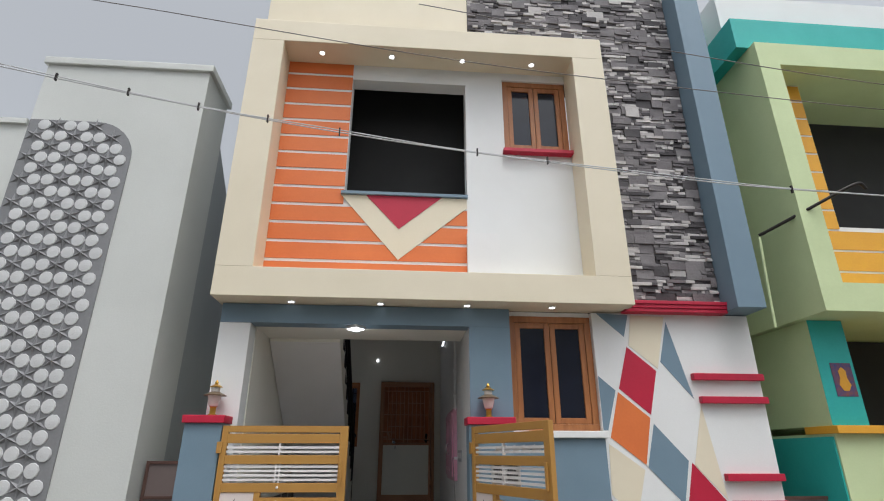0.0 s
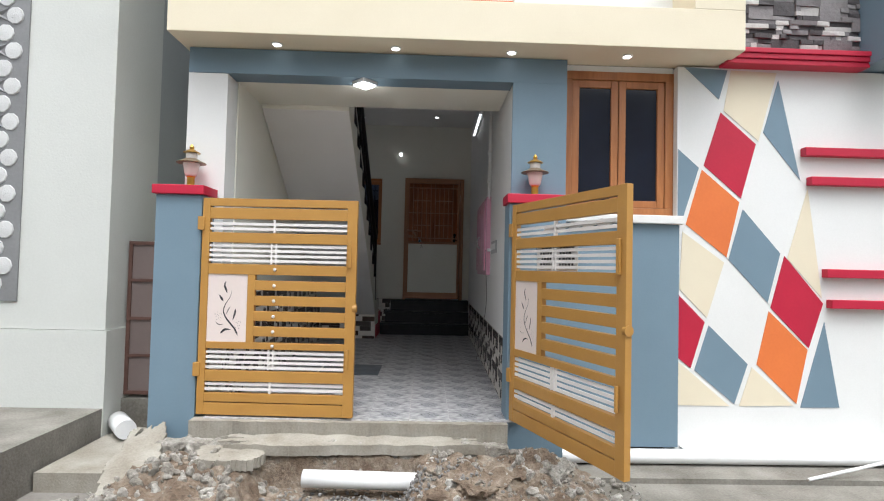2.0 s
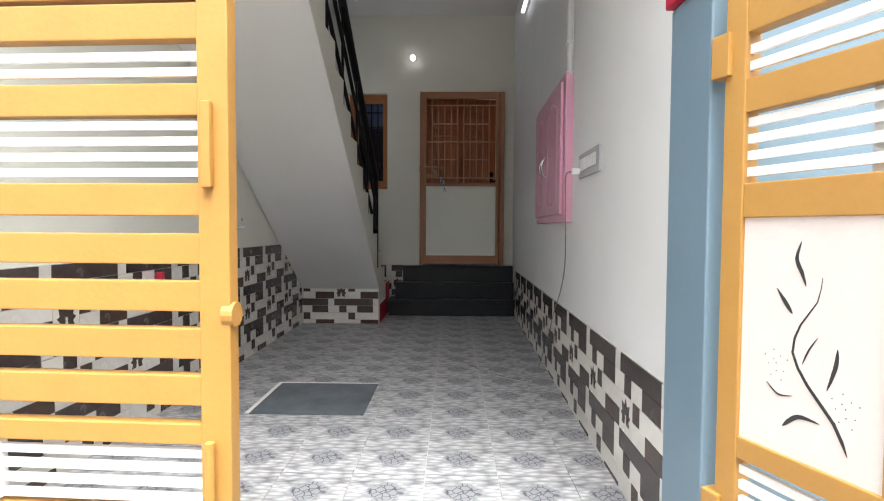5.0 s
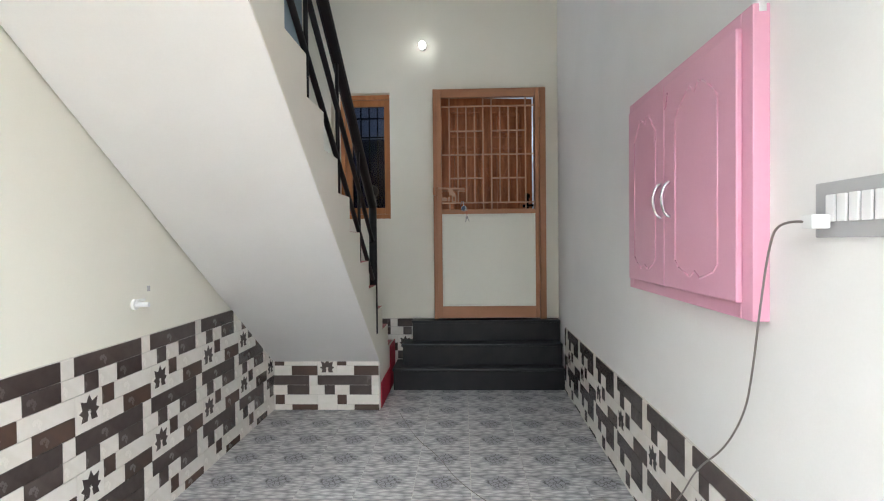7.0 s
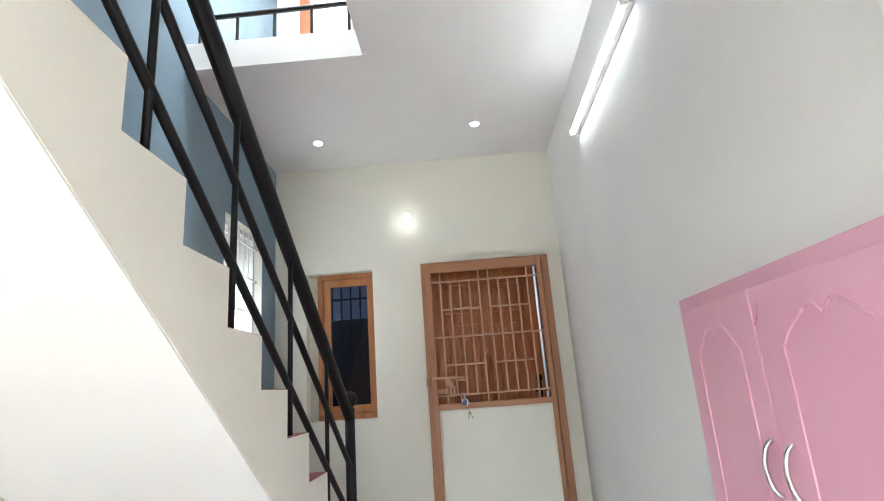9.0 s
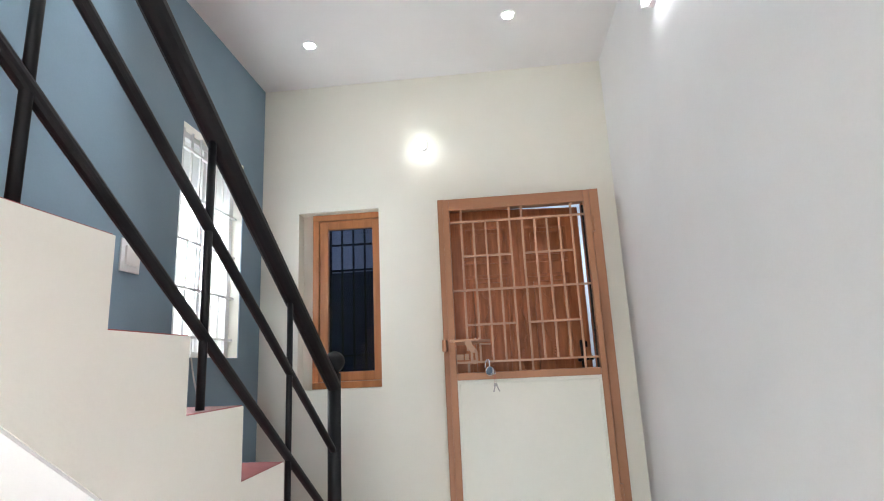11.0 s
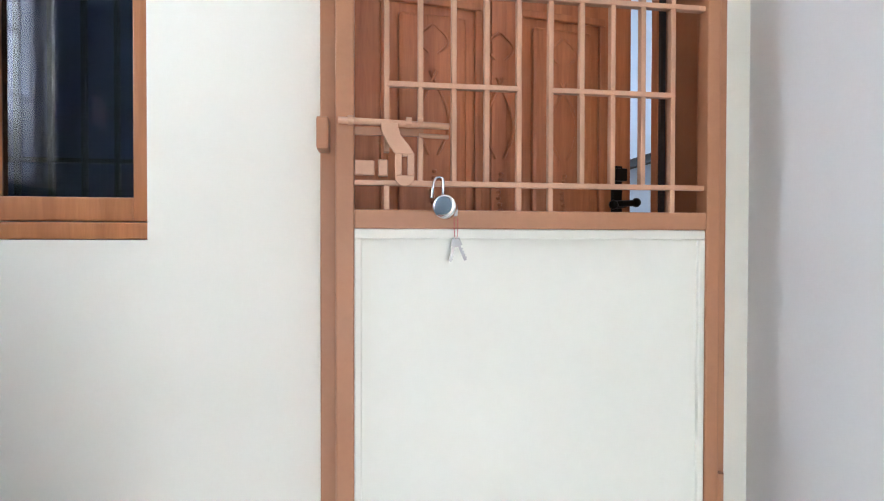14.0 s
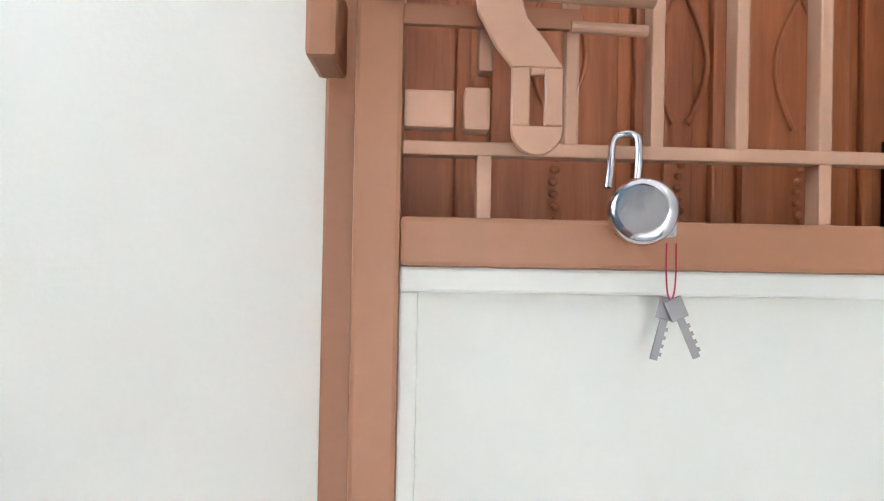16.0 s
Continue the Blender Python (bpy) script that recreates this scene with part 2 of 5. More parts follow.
STAR = mat("grey_star_tile", (0.24, 0.24, 0.245), (0.17, 0.17, 0.175), 0.5, bump=0.2, random_amount=0.3)
LIME = mat("pale_green_paint", (0.61, 0.70, 0.40), (0.56, 0.65, 0.36), 0.6, bump=0.1)
TEAL = mat("teal_paint", (0.04, 0.46, 0.42), (0.03, 0.40, 0.36), 0.55, bump=0.1)
YELLOW = mat("amber_paint", (0.80, 0.40, 0.03), (0.72, 0.35, 0.03), 0.55, bump=0.1)
# near-black base colour puts the shade of unlit rooms into the paint
ROOM_SHADE = mat("room_shade_black", (0.025, 0.024, 0.023), None, 0.8)
ROOMWALL = mat("pale_blue_room_wall", (0.66, 0.72, 0.80), None, 0.4)
GLASS_DARK = mat("dark_tinted_glass", (0.012, 0.014, 0.024), (0.015, 0.018, 0.032), 0.06, grain=5, bump=0.0)
GLASS_NAVY = glass("navy_tinted_glass", (0.24, 0.27, 0.40), 0.04)
FROST = glass("frosted_white_glass", (0.95, 0.97, 1.0), 0.5)
LAMP_ON = glow("lit_lamp", (1.0, 0.97, 0.92), 5)
BULB_ON = glow("lit_bulb", (1.0, 0.98, 0.94), 1.7)
TUBE_ON = glow("lit_tube", (0.97, 0.98, 1.0), 1.9)
PANEL_ON = glow("lit_panel", (0.93, 0.97, 1.0), 5)
KEYSTEEL = mat("worn_key_steel", (0.36, 0.35, 0.34), None, 0.35, 0.9)
WIRE = mat("grey_cable", (0.16, 0.14, 0.13), None, 0.5)
PALEWIRE = mat("pale_cable", (0.55, 0.55, 0.55), None, 0.5)
MAT_RUBBER = mat("blue_grey_vinyl", (0.13, 0.15, 0.17), (0.065, 0.075, 0.088), 0.38, grain=50, patch=5, bump=0.08)
TREAD = mat("red_oxide_tread", (0.34, 0.07, 0.065), (0.28, 0.055, 0.05), 0.5)
PANE_BACKING = mat("navy_pane_backing", (0.11, 0.12, 0.21), (0.07, 0.075, 0.14), 0.8, grain=25, patch=6, bump=0.3)
PAPER = mat("printed_paper", (0.72, 0.70, 0.68), None, 0.7)
POSTER = mat("poster_blue", (0.03, 0.06, 0.22), (0.25, 0.08, 0.05), 0.5, patch=14)


# ---- mesh helpers ----
def add_box(bm, lo, hi, bevel=0.0):
    vs = bmesh.ops.create_cube(bm, size=1)["verts"]
    for v in vs:
        v.co = Vector([lo[i] + (v.co[i] + 0.5) * (hi[i] - lo[i]) for i in range(3)])
    if bevel:
        es = list({e for v in vs for e in v.link_edges})
        bmesh.ops.bevel(bm, geom=es, offset=bevel, segments=2, affect="EDGES", profile=0.6)
    return bm


def add_tube(bm, a, b, r, seg=12, r2=None):
    a, b = Vector(a), Vector(b)
    m = Matrix.Translation((a + b) / 2) @ (b - a).to_track_quat("Z", "Y").to_matrix().to_4x4()
    bmesh.ops.create_cone(bm, cap_ends=True, segments=seg, radius1=r, radius2=r if r2 is None else r2, depth=(b - a).length, matrix=m)
    return bm


def add_ball(bm, c, r, scale=(1, 1, 1), seg=16):
    bmesh.ops.create_uvsphere(bm, u_segments=seg, v_segments=seg // 2, radius=r, matrix=Matrix.Translation(c) @ Matrix.Diagonal((*scale, 1)))
    return bm


def add_prism(bm, pts, axis, lo, hi):
    """A polygon given in the two other axes, drawn out along axis ('x', 'y' or 'z') from lo to hi."""
    def at(p, d):
        return {"x": (d, p[0], p[1]), "y": (p[0], d, p[1]), "z": (p[0], p[1], d)}[axis]
    v0 = [bm.verts.new(at(p, lo)) for p in pts]
    v1 = [bm.verts.new(at(p, hi)) for p in pts]
    n = len(pts)
    bm.faces.new(v0)
    bm.faces.new(v1[::-1])
    for i in range(n):
        bm.faces.new((v0[i], v1[i], v1[(i + 1) % n], v0[(i + 1) % n]))
    bmesh.ops.recalc_face_normals(bm, faces=bm.faces)
    return bm


def add_lathe(bm, profile, c, seg=20):
    """Rings of (radius, height) about the upright through c."""
    rings = []
    for r, h in profile:
        rings.append([bm.verts.new((c[0] + r * math.cos(2 * math.pi * k / seg), c[1] + r * math.sin(2 * math.pi * k / seg), c[2] + h)) for k in range(seg)])
    for a, b in zip(rings, rings[1:]):
        for k in range(seg):
            bm.faces.new((a[k], a[(k + 1) % seg], b[(k + 1) % seg], b[k]))
    bm.faces.new(rings[0][::-1])
    bm.faces.new(rings[-1])
    return bm


def smooth(me):
    for f in me.polygons:
        f.use_smooth = len(f.vertices) < 5 and f.area < 0.02


def mesh_of(name, bm, material):
    me = bpy.data.meshes.new(name)
    bm.to_mesh(me)
    bm.free()
    me.materials.append(material)
    return me


def part(name, bm, material, parent=None, label="", soft=False):
    me = mesh_of(name, bm, material)
    if soft:
        smooth(me)
    ob = new(name, me)
    if parent is not None:
        ob.parent = parent
    return tagged(ob, label) if label else ob


def thing(name, label, category, group="", kind="", place=(0, 0, 0), rz=0.0):
    ob = new(name)
    ob.empty_display_size = 0.1
    ob.matrix_basis = pose(*place, 0, 0, rz)
    return tagged(ob, label, category, group, kind)


def slab(name, lo, hi, material, label="", kind="structure", bevel=0.0):
    return tagged(part(name, add_box(bmesh.new(), lo, hi, bevel), material), label, "", "", kind)


def box_part(name, lo, hi, material, parent, label="", bevel=0.0):
    return part(name, add_box(bmesh.new(), lo, hi, bevel), material, parent, label)


def cord(name, points, r, material, parent=None):
    """A round cable through points."""
    cu = bpy.data.curves.new(name, "CURVE")
    cu.dimensions, cu.bevel_depth, cu.bevel_resolution = "3D", r, 2
    sp = cu.splines.new("NURBS")
    sp.points.add(len(points) - 1)
    for q, c in zip(sp.points, points):
        q.co = (*c, 1)
    sp.use_endpoint_u, sp.order_u = True, 3
    cu.materials.append(material)
    ob = new(name, cu)
    if parent is not None:
        ob.parent = parent
    return ob


# ---- the house: structure ----
def right_x(y):
    """The hall's side wall runs slightly askew."""
    return 0.845 + 0.0155 * (y - 0.1)


SKEW = -math.degrees(math.atan(0.0155))
floor = slab("floor", (-1.45, -0.13, -0.30), (0.95, 5.05, -0.008), GROUT, "grey printed mosaic tile floor of the hall")
slab("wall_left_lower", (-1.76, 0.322, -0.35), (-1.44, 4.10, 3.76), CREAM_IN, "cream painted side wall of the hall")
slab("wall_left_sill", (-1.76, 4.10, -0.35), (-1.44, 4.77, 1.72), CREAM_IN, "cream painted wall under the stair window")
slab("wall_left_head", (-1.76, 4.10, 2.93), (-1.44, 4.77, 3.76), CREAM_IN, "cream painted wall over the stair window")
slab("wall_left_back", (-1.76, 4.77, -0.35), (-1.44, 5.05, 3.76), CREAM_IN, "cream painted wall beside the stair window")
slab("wall_left_upper", (-1.76, 0.3, 3.76), (-1.44, 5.35, 6.5), BLUE, "slate blue upper stairwell wall")
# slate blue coat above the flight, with the window left open
tagged(part("trim_blue_wall", add_prism(bmesh.new(), [(0.9, 2.95), (4.10, 0.70), (4.10, 3.6), (3.53, 3.6), (3.53, 3.9), (0.9, 3.9)], "x", -1.44, -1.434), BLUE), "slate blue paint on the stairwell wall", kind="structure")
slab("trim_blue_under", (-1.44, 4.10, 0.56), (-1.434, 4.77, 1.72), BLUE, "slate blue paint below the stair window")
slab("trim_blue_over", (-1.44, 4.10, 2.93), (-1.434, 4.77, 3.6), BLUE, "slate blue paint above the stair window")
slab("trim_blue_corner", (-1.44, 4.77, 0.56), (-1.434, 5.05, 3.6), BLUE, "slate blue paint in the stairwell corner")
tagged(part("wall_right", add_prism(bmesh.new(), [(right_x(0.1), 0.12), (1.22, 0.12), (1.22, 5.35), (right_x(5.35), 5.35)], "z", -0.3, 3.76), WHITE_IN), "off-white painted side wall of the hall", kind="structure")
# back wall round the door and the window
for i, (lo, hi) in enumerate([((-1.44, -0.3), (-1.174, 3.6)), ((-1.174, -0.3), (-0.626, 1.504)), ((-1.174, 2.67), (-0.626, 3.6)), ((-0.626, -0.3), (-0.228, 3.6)),
                              ((-0.228, 2.69), (0.81, 3.6)), ((0.81, -0.3), (0.927, 3.6)), ((-0.228, -0.3), (0.81, 0.57))]):
    slab("wall_back_%d" % (i + 1), (lo[0], 5.05, lo[1]), (hi[0], 5.35, hi[1]), CREAM_IN, "cream painted back wall of the hall")
ceil = bmesh.new()
add_box(ceil, (-0.38, 0.9, 3.6), (0.93, 5.35, 3.76))
add_box(ceil, (-1.44, 3.53, 3.6), (-0.38, 5.35, 3.76))
tagged(part("ceiling", ceil, WHITE_IN), "white painted ceiling slab with a stairwell opening", kind="structure")
slab("trim_slab_edge", (-1.434, 3.50, 3.59), (-0.35, 3.53, 3.77), WHITE_IN, "white painted edge of the stairwell opening")
# landing slab behind the front beam
slab("landing_slab", (-1.44, 0.30, 2.65), (0.84, 0.90, 2.82), CREAM_IN, "cream painted landing slab over the entrance")
slab("wall_over_landing", (-0.38, 0.80, 2.82), (0.93, 0.90, 3.6), CREAM_IN, "cream wall above the landing slab")
# upper storey round the stairwell
slab("wall_upper_back_1", (-1.44, 5.05, 3.76), (-1.22, 5.25, 6.5), WHITE_IN, "white upper storey wall")
slab("wall_upper_back_2", (-0.66, 5.05, 3.76), (1.22, 5.25, 6.5), WHITE_IN, "white upper storey wall")
slab("wall_upper_back_3", (-1.22, 5.05, 5.86), (-0.66, 5.25, 6.5), WHITE_IN, "white upper storey wall over the doorway")
slab("wall_upper_right", (0.93, 0.9, 3.76), (1.22, 5.05, 6.5), WHITE_IN, "white upper storey side wall")
# painted black: shade under the ceiling behind the balcony opening
slab("ceiling_upper", (-1.76, 0.31, 6.5), (3.79, 1.1, 6.66), ROOM_SHADE, "upper storey ceiling painted black for shade")
# two unseen ceiling pieces, added to limit sky light falling down the stairwell
slab("ceiling_blocker_front", (-1.76, 1.101, 6.5), (1.22, 2.6, 6.66), WHITE_IN, "unseen white ceiling piece added before the stairwell against sky light")
slab("ceiling_blocker_back", (-1.76, 3.75, 6.5), (1.22, 5.35, 6.66), WHITE_IN, "unseen white ceiling piece added behind the stairwell against sky light")
# rooms of the front, their shade painted as near-black surfaces
slab("wall_room_back", (1.22, 3.2, -0.3), (4.03, 3.4, 6.5), ROOM_SHADE, "back wall of the front room painted black for shade")
slab("wall_upper_front", (-1.44, 0.91, 3.77), (0.929, 1.0, 6.5), ROOM_SHADE, "wall behind the balcony opening painted black for shade")
slab("ceiling_room", (1.22, 0.3, 2.85), (4.03, 3.4, 3.0), ROOM_SHADE, "ceiling of the front room painted black for shade")
slab("floor_room", (1.22, 0.3, -0.3), (4.03, 3.4, -0.05), ROOM_SHADE, "floor of the front room painted black for shade")
# the room behind the door
slab("wall_inner_far", (-0.9, 7.3, 0.4), (2.2, 7.4, 3.6), ROOMWALL, "pale blue far wall of the inner room")
slab("wall_inner_left", (-1.5, 5.35, 0.4), (-1.4, 7.4, 3.6), ROOMWALL, "pale blue side wall of the inner room")
slab("wall_inner_right", (2.2, 5.35, 0.4), (2.3, 7.4, 3.6), ROOMWALL, "pale blue side wall of the inner room")
slab("wall_inner_front", (1.22, 5.25, 0.4), (2.3, 5.35, 3.6), ROOMWALL, "pale blue front wall of the inner room")
slab("wall_inner_gap", (-1.4, 7.3, 0.4), (-0.9, 7.4, 3.6), ROOMWALL, "pale blue wall of the inner room")
slab("floor_inner", (-1.5, 5.05, 0.45), (2.3, 7.4, 0.575), WHITE_IN, "white tiled floor of the inner room")
slab("ceiling_inner", (-1.5, 5.35, 3.6), (2.3, 7.4, 3.7), WHITE_IN, "white ceiling of the inner room")
cup = thing("wall_cupboard", "pale blue wall cupboard with a dark top edge", "cupboard")
box_part("body", (1.15, 5.9, 0.58), (2.19, 7.29, 1.86), ROOMWALL, cup)
box_part("top", (1.12, 5.88, 1.862), (2.19, 7.29, 1.90), DARKMETAL, cup, "dark top edge")

# ---- facade ----
slab("wall_front_pier", (-1.76, 0.10, -0.35), (-1.45, 0.32, 2.645), WHITE, "white painted front pier")
slab("wall_front_beam", (-1.76, 0.10, 2.65), (1.285, 0.30, 2.85), BLUE, "slate blue beam over the entrance")
slab("wall_front_jamb", (0.842, 0.095, -0.30), (1.285, 0.12, 2.647), BLUE, "slate blue pier beside the entrance")
slab("wall_front_sill", (1.232, 0.07, -0.26), (2.21, 0.34, 1.52), BLUE, "slate blue wall below the front window")
slab("window_sill", (1.225, 0.03, 1.522), (2.235, 0.30, 1.59), WHITE, "white ledge below the front window", bevel=0.008)
slab("wall_front_right", (2.215, 0.127, -0.35), (4.03, 0.35, 2.84), WHITE, "white facade wall painted with coloured diamonds")
slab("wall_side_right", (3.8, 0.352, -0.35), (4.03, 5.3, 7.6), WHITE, "white outer side wall")
slab("wall_front_head", (1.287, 0.2, 2.80), (2.213, 0.35, 2.85), WHITE, "white lintel over the front window")
slab("wall_plinth", (2.25, 0.06, -0.5), (4.05, 0.125, -0.262), WHITE, "white plinth of the facade")
# the projecting frame of the upper floor
box_x0, box_x1, box_z0, box_z1 = -1.81, 2.597, 2.858, 6.45
slab("wall_box_bottom", (box_x0, -0.18, box_z0), (box_x1, 0.22, 3.172), CREAM, "cream bottom band of the projecting frame", bevel=0.006)
slab("wall_box_top", (box_x0, -0.18, 6.13), (box_x1, 0.22, box_z1), CREAM, "cream top band of the projecting frame", bevel=0.006)
slab("wall_box_left", (box_x0, -0.18, 3.173), (-1.43, 0.22, 6.129), CREAM, "cream side of the projecting frame", bevel=0.004)
slab("wall_box_right", (2.20, -0.18, 3.173), (box_x1, 0.22, 6.129), CREAM, "cream side of the projecting frame", bevel=0.004)
for i, (x0, z0, x1, z1) in enumerate([(-1.43, 3.172, -0.60, 6.13), (-0.60, 3.172, 0.86, 4.225), (-0.60, 5.90, 0.86, 6.13), (0.86, 3.172, 1.35, 6.13),
                                      (1.35, 3.172, 2.20, 4.92), (1.35, 6.02, 2.20, 6.13)]):
    slab("wall_upper_%d" % (i + 1), (x0, 0.20, z0), (x1, 0.40, z1), WHITE, "white upper wall inside the projecting frame")
slab("wall_top_left", (-1.76, 0.10, 6.452), (0.885, 0.30, 7.8), CREAM, "cream parapet wall above the frame")
slab("wall_top_right", (0.886, 0.10, 6.452), (3.72, 0.30, 7.8), STONE_JOINT, "dark backing of the stone cladding")
slab("wall_stone_back", (2.599, 0.10, 2.96), (3.72, 0.30, 6.451), STONE_JOINT, "dark backing of the stone cladding")
band = bmesh.new()
for k in range(3):
    add_box(band, (2.56, 0.0 - 0.012 * k, 2.835 + 0.042 * k), (3.74, 0.13, 2.875 + 0.042 * k), 0.006)
tagged(part("trim_red_band", band, RED), "crimson stepped band under the stone cladding", kind="structure")
slab("pillar_blue", (3.73, -0.20, 2.855), (4.06, 0.34, 7.8), BLUE, "slate blue projecting column", bevel=0.006)
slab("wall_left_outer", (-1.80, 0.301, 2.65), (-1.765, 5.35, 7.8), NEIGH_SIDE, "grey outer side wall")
slab("wall_behind_top", (-1.76, 0.301, 6.67), (0.88, 0.36, 7.8), CREAM, "cream parapet back")

# painted diamonds
paint = [
    (BLUE, [(2.27, 2.835), (2.63, 2.82), (2.56, 2.575)]),
    (CREAM, [(2.66, 2.82), (3.045, 2.81), (2.895, 2.235), (2.60, 2.48)]),
    (RED, [(2.575, 2.465), (2.872, 2.21), (2.748, 1.757), (2.436, 2.02)]),
    (BLUE, [(3.06, 2.75), (3.245, 1.925), (2.935, 2.31)]),
    (BLUE, [(2.222, 2.15), (2.395, 2.0), (2.27, 1.60), (2.222, 1.60)]),
    (ORANGE, [(2.42, 1.985), (2.735, 1.725), (2.63, 1.27), (2.29, 1.53)]),
    (CREAM, [(2.262, 1.47), (2.61, 1.225), (2.47, 0.77), (2.24, 1.0)]),
    (BLUE, [(2.765, 1.667), (3.08, 1.31), (2.975, 0.905), (2.648, 1.25)]),
    (CREAM, [(3.31, 1.85), (3.43, 0.95), (3.14, 1.27)]),
    (RED, [(3.115, 1.29), (3.44, 0.906), (3.32, 0.54), (3.0, 0.862)]),
    (RED, [(2.222, 0.965), (2.452, 0.735), (2.338, 0.36), (2.222, 0.45)]),
    (BLUE, [(2.485, 0.71), (2.81, 0.40), (2.70, 0.075), (2.37, 0.345)]),
    (ORANGE, [(2.985, 0.835), (3.31, 0.526), (3.215, 0.085), (2.885, 0.40)]),
    (CREAM, [(2.845, 0.375), (3.19, 0.07), (2.74, 0.06)]),
    (CREAM, [(2.222, 0.42), (2.335, 0.33), (2.66, 0.06), (2.222, 0.06)]),
    (BLUE, [(3.45, 0.755), (3.575, 0.06), (3.25, 0.055)]),
]
wall_art = bpy.data.objects["wall_front_right"]
for m, pts in paint:
    part("painted_diamond", add_prism(bmesh.new(), pts, "y", 0.122, 0.1268), m, wall_art)
for x0, z0 in ((3.25, 2.115), (3.30, 1.875), (3.43, 1.12), (3.468, 0.87)):
    tagged(part("trim_red_bar", add_box(bmesh.new(), (x0, 0.06, z0), (4.04, 0.127, z0 + 0.07), 0.006), RED), "crimson raised bar on the white facade", kind="structure")

# orange stripes and the chevron inside the frame
z = 3.176
while z < 6.10:
    top = min(z + 0.195, 6.125)
    x1 = 0.855 if top < 4.2 else -0.605
    slab("trim_orange_stripe", (-1.428, 0.192, z), (x1, 0.1995, top), ORANGE, "orange painted stripe")
    z += 0.232
tagged(part("trim_cream_chevron", add_prism(bmesh.new(), [(-0.64, 4.222), (0.853, 4.222), (0.853, 4.10), (0.055, 3.42)], "y", 0.184, 0.1915), CREAM), "cream painted chevron", kind="structure")
tagged(part("trim_red_triangle", add_prism(bmesh.new(), [(-0.345, 4.222), (0.548, 4.222), (0.052, 3.80)], "y", 0.178, 0.1835), RED), "crimson painted triangle", kind="structure")
slab("trim_opening_sill", (-0.64, 0.15, 4.226), (0.862, 0.40, 4.262), BLUE, "slate blue sill of the balcony opening")
slab("trim_window_red_sill", (1.32, 0.10, 4.875), (2.199, 0.20, 4.918), RED, "crimson sill under the upper window")


def wood_window(name, label, x0, x1, z0, z1, y, leaves, bar=0.07, pane=None):
    """A wooden window in the plane y, facing -y, with dark panes."""
    pane = pane or GLASS_DARK
    w = thing(name, label, "window", kind="structure", place=((x0 + x1) / 2, y, z0))
    hw, h = (x1 - x0) / 2, z1 - z0
    f = bmesh.new()
    add_box(f, (-hw, 0, 0), (hw, 0.09, bar), 0.004)
    add_box(f, (-hw, 0, h - bar), (hw, 0.09, h), 0.004)
    add_box(f, (-hw, 0.001, bar), (-hw + bar, 0.089, h - bar), 0.004)
    add_box(f, (hw - bar, 0.001, bar), (hw, 0.089, h - bar), 0.004)
    part("window_frame", f, FRAMEWOOD, w)
    step = (2 * hw - 2 * bar) / leaves
    for k in range(leaves):
        a = -hw + bar + k * step
        s = bmesh.new()
        e = 0.062
        add_box(s, (a + 0.003, 0.012, bar + 0.003), (a + e, 0.06, h - bar - 0.003), 0.004)
        add_box(s, (a + step - e, 0.012, bar + 0.003), (a + step - 0.003, 0.06, h - bar - 0.003), 0.004)
        add_box(s, (a + e, 0.013, bar + 0.003), (a + step - e, 0.059, bar + e), 0.004)
        add_box(s, (a + e, 0.013, h - bar - e), (a + step - e, 0.059, h - bar - 0.003), 0.004)
        sash = part("sash", s, FRAMEWOOD, w)
        box_part("pane", (a + e - 0.005, 0.034, bar + e - 0.005), (a + step - e + 0.005, 0.04, h - bar - e + 0.005), pane, sash, "dark tinted pane")
    return w


wood_window("window_1", "two-leaf varnished wooden window with dark panes", 1.287, 2.213, 1.592, 2.80, 0.19, 2)
wood_window("window_2", "upper two-leaf wooden window with dark panes", 1.352, 2.198, 4.922, 6.018, 0.23, 2)

# ceiling spots of the frame
def spot(place, z, group):
    s = thing("ceiling_spotlight", "small round lit white ceiling spotlight", "light", group, place=(place[0], place[1], z))
    part("ring", add_tube(bmesh.new(), (0, 0, -0.008), (0, 0, 0), 0.042, 20), PVC, s)
    part("lens", add_tube(bmesh.new(), (0, 0, -0.011), (0, 0, -0.0085), 0.03, 20), LAMP_ON, s, "lit lens")
    return s


for x in (-0.99, -0.11, 0.80, 1.71):
    spot((x, 0.0), 6.13, "spotlights in the frame's soffit")
for x in (-1.04, -0.11, 0.81, 1.74):
    spot((x, 0.0), 2.858, "spotlights under the projecting frame")
spot((-0.928, 4.545), 3.6, "spotlights in the hall ceiling")
spot((0.29, 4.45), 3.6, "spotlights in the hall ceiling")

# square porch light
pl = thing("porch_light", "square lit white surface ceiling light", "light", place=(-0.37, 0.195, 2.65), rz=45)
box_part("body", (-0.075, -0.075, -0.03), (0.075, 0.075, 0), PVC, pl, bevel=0.006)
box_part("diffuser", (-0.066, -0.066, -0.04), (0.066, 0.066, -0.0305), PANEL_ON, pl, "lit diffuser", 0.003)


# ---- gate pillars, lamps and gates ----
def gate_pillar(x0, x1, label):
    g = thing("gate_pillar", label, "pillar", "gate pillars", place=((x0 + x1) / 2, 0, 0))
    h = (x1 - x0) / 2
    box_part("shaft", (-h, -0.14, -0.45), (h, 0.095, 1.635), BLUE, g, bevel=0.006)
    box_part("cap", (-h - 0.02, -0.17, 1.636), (h + 0.02, 0.094, 1.705), RED, g, "crimson cap", 0.006)
    return g


gate_pillar(-1.857, -1.515, "slate blue gate pillar with a crimson cap")
gate_pillar(0.795, 1.230, "slate blue gate pillar with a crimson cap")


